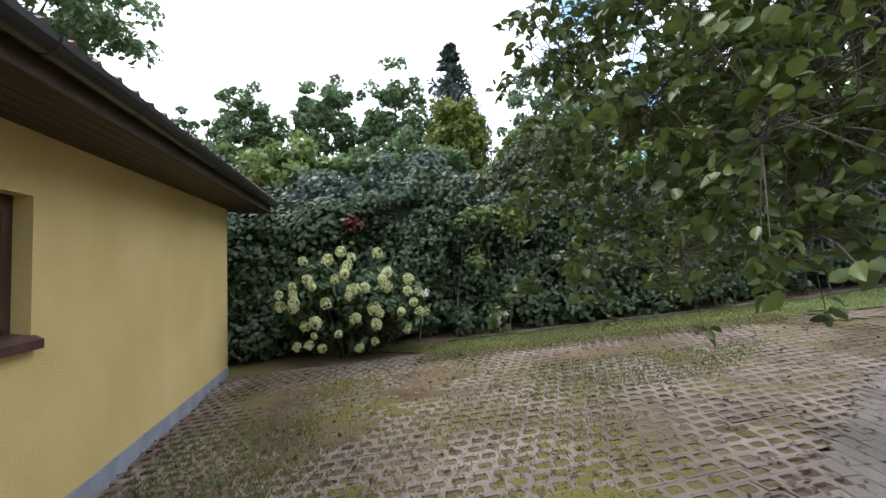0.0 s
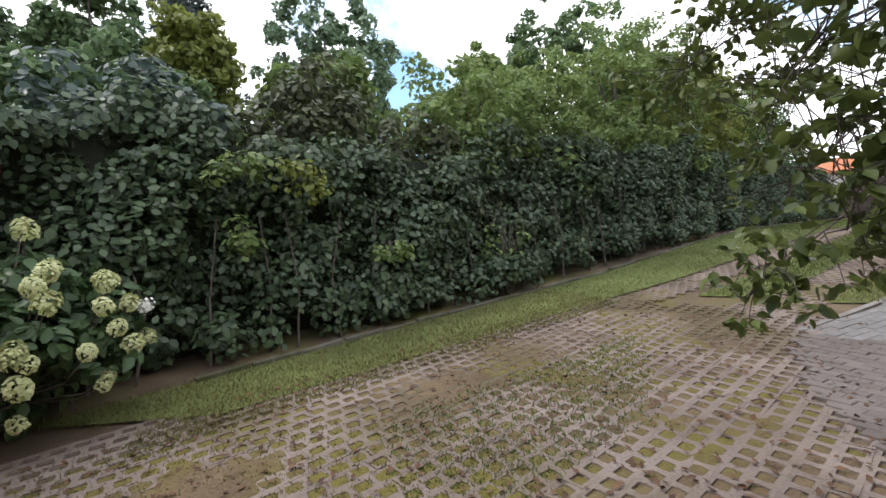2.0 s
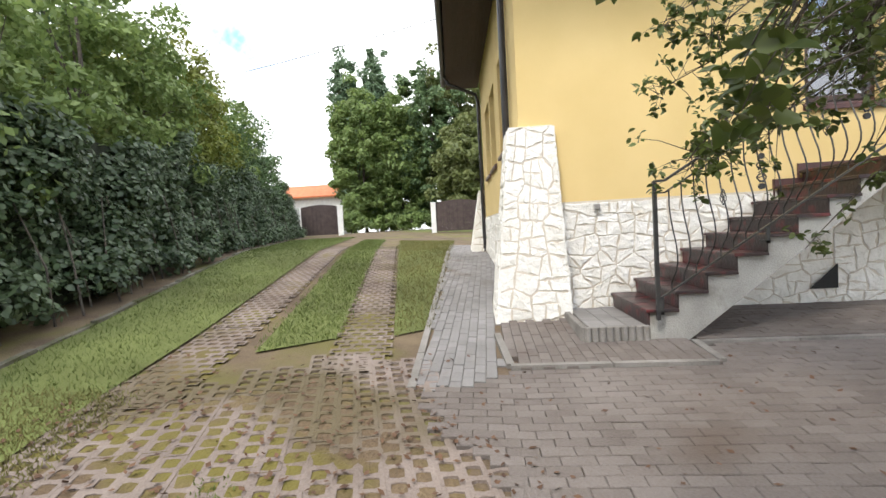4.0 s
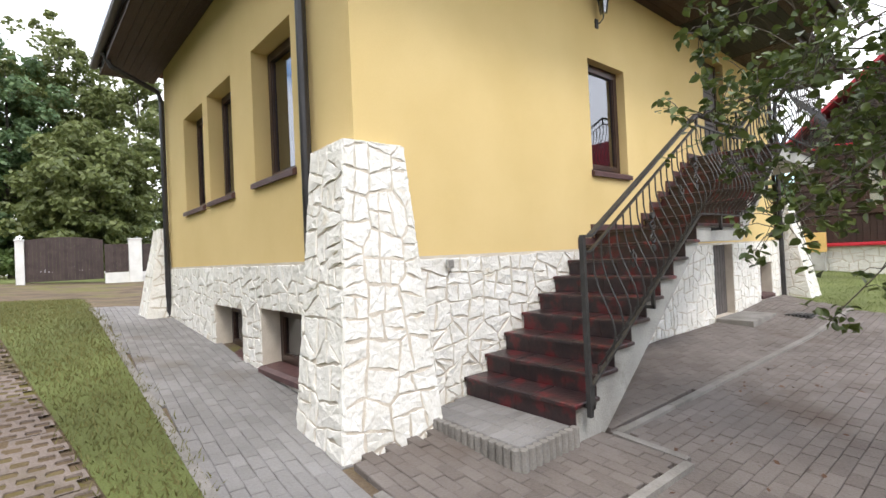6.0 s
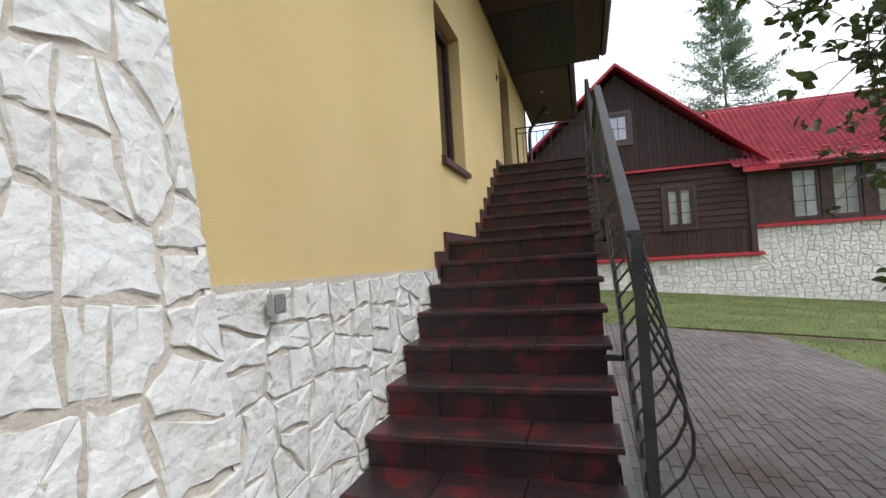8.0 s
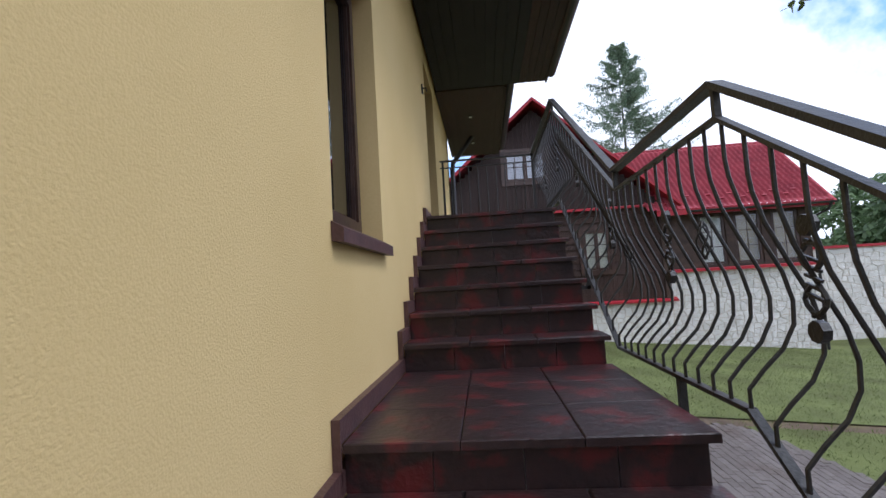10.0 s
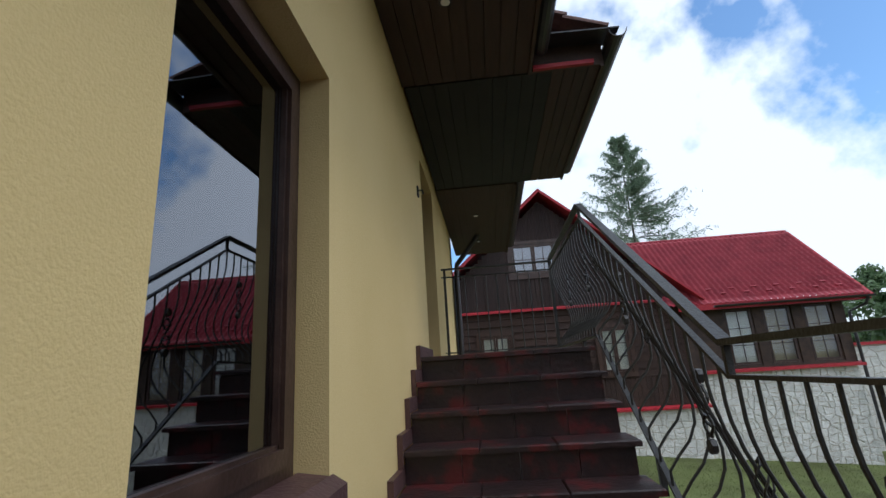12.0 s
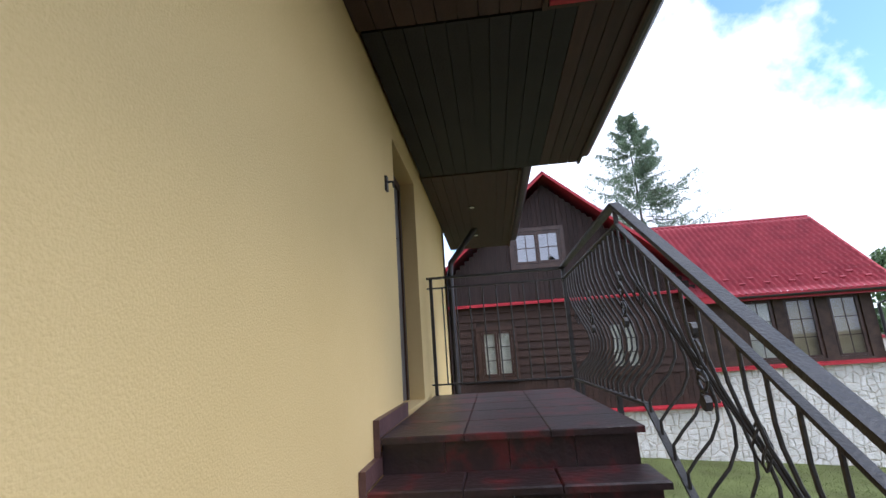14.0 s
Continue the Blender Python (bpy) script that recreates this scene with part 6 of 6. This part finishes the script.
def block_paving(name, ring, angle, mat_single, mat_joined, near, label, up=0.0, w=0.2, d=0.1, limit=300):
    top = tagged(part(name, Shape().prism([(ring[0][0], ring[0][1]), (ring[0][0] + 0.01, ring[0][1]), (ring[0][0], ring[0][1] + 0.01)], gz(*ring[0]) - 0.3, gz(*ring[0]) - 0.2), KERB), label, "paving", kind="structure")
    me = brick_mesh(mat_single, w, d)
    ca, sa = math.cos(angle), math.sin(angle)
    us = [x * ca + y * sa for x, y in ring]
    vs = [-x * sa + y * ca for x, y in ring]
    rest, count = Shape(), 0
    j = 0
    v = min(vs)
    while v < max(vs):
        u = min(us) - (w / 2 if j % 2 else 0)
        while u < max(us):
            x, y = (u + w / 2) * ca - (v + d / 2) * sa, (u + w / 2) * sa + (v + d / 2) * ca
            if inside(x, y, ring):
                z = gz(x, y) + up + srng.uniform(-0.004, 0.004)
                tx, ty = (gz(x + 0.1, y) - gz(x - 0.1, y)) / 0.2, (gz(x, y + 0.1) - gz(x, y - 0.1)) / 0.2
                m = Matrix.Translation((x, y, z)) @ Euler((math.atan(ty) + srng.uniform(-0.012, 0.012), -math.atan(tx) + srng.uniform(-0.012, 0.012), 0)).to_matrix().to_4x4() @ Matrix.Rotation(angle + srng.uniform(-0.012, 0.012), 4, "Z")
                if count < limit and near(x, y):
                    ob = new("paver", me)
                    ob.parent, ob.matrix_basis = top, m
                    count += 1
                else:
                    rest.add([m @ q.co for q in me.vertices], [tuple(p.vertices) for p in me.polygons])
            u += w
        v += d
        j += 1
    if rest.v:
        r = rest.mesh("pavers")
        r.materials.append(mat_joined)
        ob = tagged(new("pavers", r), kind="stuff")
        ob.parent = top


block_paving("front_walk", [(2.35, 0.18), (-9.2, -0.12), (-9.2, 0.7), (-6.5, 0.98), (0.0, 1.34), (0.42, 0.92), (0.86, 0.86), (1.86, 0.94), (2.3, 0.6)], -0.02, PAVER, PAVER_J, lambda x, y: x > -5.2, "grey concrete block walk along the house front", 0.0)
block_paving("terrace_paving", [(0.38, 0.96), (1.86, 1.02), (1.89, 2.74), (0.05, 2.74), (0.05, 1.75), (0.38, 1.8)], 0.0, YARD_O, YARD, lambda x, y: True, "weathered block paving before the stairs", 0.035)
block_paving("side_walk", [(0.03, 2.76), (1.30, 2.84), (1.36, 10.9), (0.03, 12.0)], 1.571, YARD_O, YARD, lambda x, y: y < 7.5, "grey block paving beside the stairs", 0.03)
block_paving("yard_paving", [(1.92, 1.0), (2.32, 0.55), (2.4, 0.25), (2.9, 0.36), (3.75, 0.95), (5.3, 2.35), (5.95, 4.0), (5.95, 6.6), (5.15, 8.0), (4.3, 10.55), (1.36, 10.95), (1.30, 2.86), (1.90, 2.80)], 1.571, YARD_O, YARD, lambda x, y: x < 4.4 and y < 3.4, "brown worn block paving of the yard", 0.010)


# concrete grass pavers
def grid_mesh():
    """A slab with staggered six-sided openings."""
    s = Shape()
    n, pitch, dep = 4, 0.14, 0.055
    for j in range(n):
        for i in range(n):
            cx, cy = (i - n / 2 + 0.5 + (0.25 if j % 2 else -0.25)) * pitch, (j - n / 2 + 0.5) * pitch
            h = pitch / 2
            hole = [(-0.052, -0.004), (-0.046, -0.040), (0.038, -0.044), (0.052, 0.004), (0.046, 0.040), (-0.038, 0.044)]
            edge_pts = [(cx - h, cy), (cx - h, cy - h), (cx + h, cy - h), (cx + h, cy), (cx + h, cy + h), (cx - h, cy + h)]
            pts = [(x, y, 0.004) for x, y in edge_pts] + [(cx + x, cy + y, 0.0) for x, y in hole] + [(cx + x * 0.9, cy + y * 0.9, -dep) for x, y in hole]
            s.add(pts, [(k, (k + 1) % 6, 6 + (k + 1) % 6, 6 + k) for k in range(6)] + [(6 + k, 6 + (k + 1) % 6, 12 + (k + 1) % 6, 12 + k) for k in range(6)])
    me = s.mesh("grass_paver")
    me.materials.append(GRID)
    return me


GA = math.atan2(0.2607, 0.9654)
GRID_RING = [(2.6, -2.5), (7.7, -1.5), (9.3, -0.9), (10.95, -0.6), (9.35, 5.0), (8.6, 8.0), (5.75, 8.0), (5.75, 4.0), (5.1, 2.55), (3.5, 1.15), (2.75, 0.5), (1.9, 0.0), (1.7, -0.8)]
TRACKS = [[(1.75, -0.44), (-9.0, -2.18)], [(2.6, -1.90), (-9.0, -3.66)]]
top = tagged(part("grass_paver_drive", Shape().box(6, 2, -0.6, 6.1, 2.1, -0.5), GRID), "worn concrete grass paver drive with moss and leaves", "drive", kind="structure")
gm = grid_mesh()
rest, count, spots = Shape(), 0, []
for i in range(-34, 24):
    for j in range(-12, 20):
        u, v = i * 0.56 + (0.28 if j % 2 else 0), j * 0.56
        x, y = 4 + u * math.cos(GA) - v * math.sin(GA), u * math.sin(GA) + v * math.cos(GA)
        if inside(x, y, GRID_RING):
            spots.append((x, y, GA))
for (xa, ya), (xb, yb) in TRACKS:
    L = math.hypot(xb - xa, yb - ya)
    for k in range(int(L / 0.56)):
        spots.append((xa + (xb - xa) * k * 0.56 / L, ya + (yb - ya) * k * 0.56 / L, math.atan2(yb - ya, xb - xa) + math.pi / 2))
for x, y, turn in spots:
    tx, ty = (gz(x + 0.2, y) - gz(x - 0.2, y)) / 0.4, (gz(x, y + 0.2) - gz(x, y - 0.2)) / 0.4
    m = Matrix.Translation((x, y, gz(x, y) + srng.uniform(-0.006, 0.001))) @ Euler((math.atan(ty) + srng.uniform(-0.006, 0.006), -math.atan(tx) + srng.uniform(-0.006, 0.006), 0)).to_matrix().to_4x4() @ Matrix.Rotation(turn, 4, "Z")
    if count < 300 and 2.2 < x < 10 and y < 4.4:
        ob = new("grass_paver", gm)
        ob.parent, ob.matrix_basis = top, m
        count += 1
    else:
        rest.add([m @ q.co for q in gm.vertices], [tuple(p.vertices) for p in gm.polygons])
r = rest.mesh("grass_pavers")
r.materials.append(GRID_J)
ob = tagged(new("grass_pavers", r), kind="stuff")
ob.parent = top

def litter(ring, label, lift):
    """Trodden moss and soil lying unevenly over the pavers."""
    s, step = Shape(), 0.07
    x0, x1 = min(p[0] for p in ring), max(p[0] for p in ring)
    y0, y1 = min(p[1] for p in ring), max(p[1] for p in ring)
    nx, ny = int((x1 - x0) / step) + 1, int((y1 - y0) / step) + 1
    keep = {}
    for i in range(nx + 1):
        for j in range(ny + 1):
            x, y = x0 + i * step, y0 + j * step
            if inside(x, y, ring):
                keep[i, j] = len(s.v)
                near = min(math.hypot(x - a[0] - (b[0] - a[0]) * w, y - a[1] - (b[1] - a[1]) * w) for a, b in zip(ring, ring[1:] + ring[:1])
                           for w in [max(0, min(1, ((x - a[0]) * (b[0] - a[0]) + (y - a[1]) * (b[1] - a[1])) / ((b[0] - a[0]) ** 2 + (b[1] - a[1]) ** 2)))])
                s.v.append((x, y, gz(x, y) + lift - 0.03 * max(0, 1 - near / 0.7) + 0.010 * noise.noise((x * 1.1, y * 1.1, 3)) + 0.012 * noise.noise((x * 6, y * 6, 1))))
    for i, j in keep:
        q = [(i, j), (i + 1, j), (i + 1, j + 1), (i, j + 1)]
        if all(k in keep for k in q):
            s.f.append(tuple(keep[k] for k in q))
    me = s.mesh("moss_cover", True)
    me.materials.append(MOSS)
    tagged(new("moss_cover", me), label, "moss", kind="structure")


MOSS = material("trodden_moss", (0.075, 0.048, 0.030), (0.175, 0.125, 0.070), 1.4, 45, 0.95, 0.8, stain=((0.135, 0.112, 0.026), 0.8, 0.47))
litter([(10.7, -0.7), (9.75, 2.6), (8.6, 3.0), (7.4, 1.4), (6.4, -0.9), (8.2, -1.2)], "trodden moss and soil over the grass pavers", 0.001)
litter(GRID_RING, "thin soil and moss filling the grass pavers", -0.007)
for (xa, ya), (xb, yb) in TRACKS:
    litter([(xa, ya - 0.36), (xb, yb - 0.36), (xb, yb + 0.36), (xa, ya + 0.36)], "soil and moss trodden into the wheel track", 0.010)

# ---------- grass, moss tufts and fallen leaves ----------
for (ring, text), n, mat in zip(LAWNS, (9000, 26000, 14000, 14000, 22000, 6000, 5000), (BLADE_DRY, BLADE, BLADE, BLADE_DRY, BLADE, BLADE, BLADE_DRY)):
    if n == 22000:
        ring = [(1.45, 11.0), (4.3, 10.6), (14, 10.4), (14, 20.8), (-1, 20.8), (-1, 12.5)]
    if n == 6000:
        ring = [(4.3, 10.6), (5.2, 8.0), (6.8, 6.8), (12, 6.6), (12, 10.4)]
    grass(ring, n, 0.045 if n != 5000 else 0.5, mat)
grass([(9.9, -1.0), (9.0, 3.6), (6.6, 3.4), (6.0, 0.2), (7.6, -1.1)], 11000, 0.022, BLADE_DRY, "moss_tufts")
grass([(10.2, 1.2), (9.6, 3.4), (8.3, 3.0), (9.0, 0.9)], 5000, 0.03, BLADE, "weeds")
grass([(6.6, -0.4), (7.0, 1.0), (5.0, 0.6), (3.6, -0.8)], 5000, 0.025, BLADE, "weeds")
grass([(8.2, -1.4), (2.6, -2.5), (2.6, -1.95), (8.4, -0.8)], 7000, 0.03, BLADE_DRY, "weeds")
n = 4200
p = []
while len(p) < n:
    x, y = rng.uniform(1.5, 10.9), rng.uniform(-2.4, 6.5)
    if inside(x, y, GRID_RING) or (rng.random() < 0.12 and x < 6):
        p.append((x, y, gz(x, y) + 0.016))
ob = new("fallen_leaves", leaves_mesh("fallen_leaves", np.array(p), 0.05, LEAD, 0.18, 0, 0.6))
tagged(ob, "small brown fallen leaves on the paving", "leaves", kind="stuff")
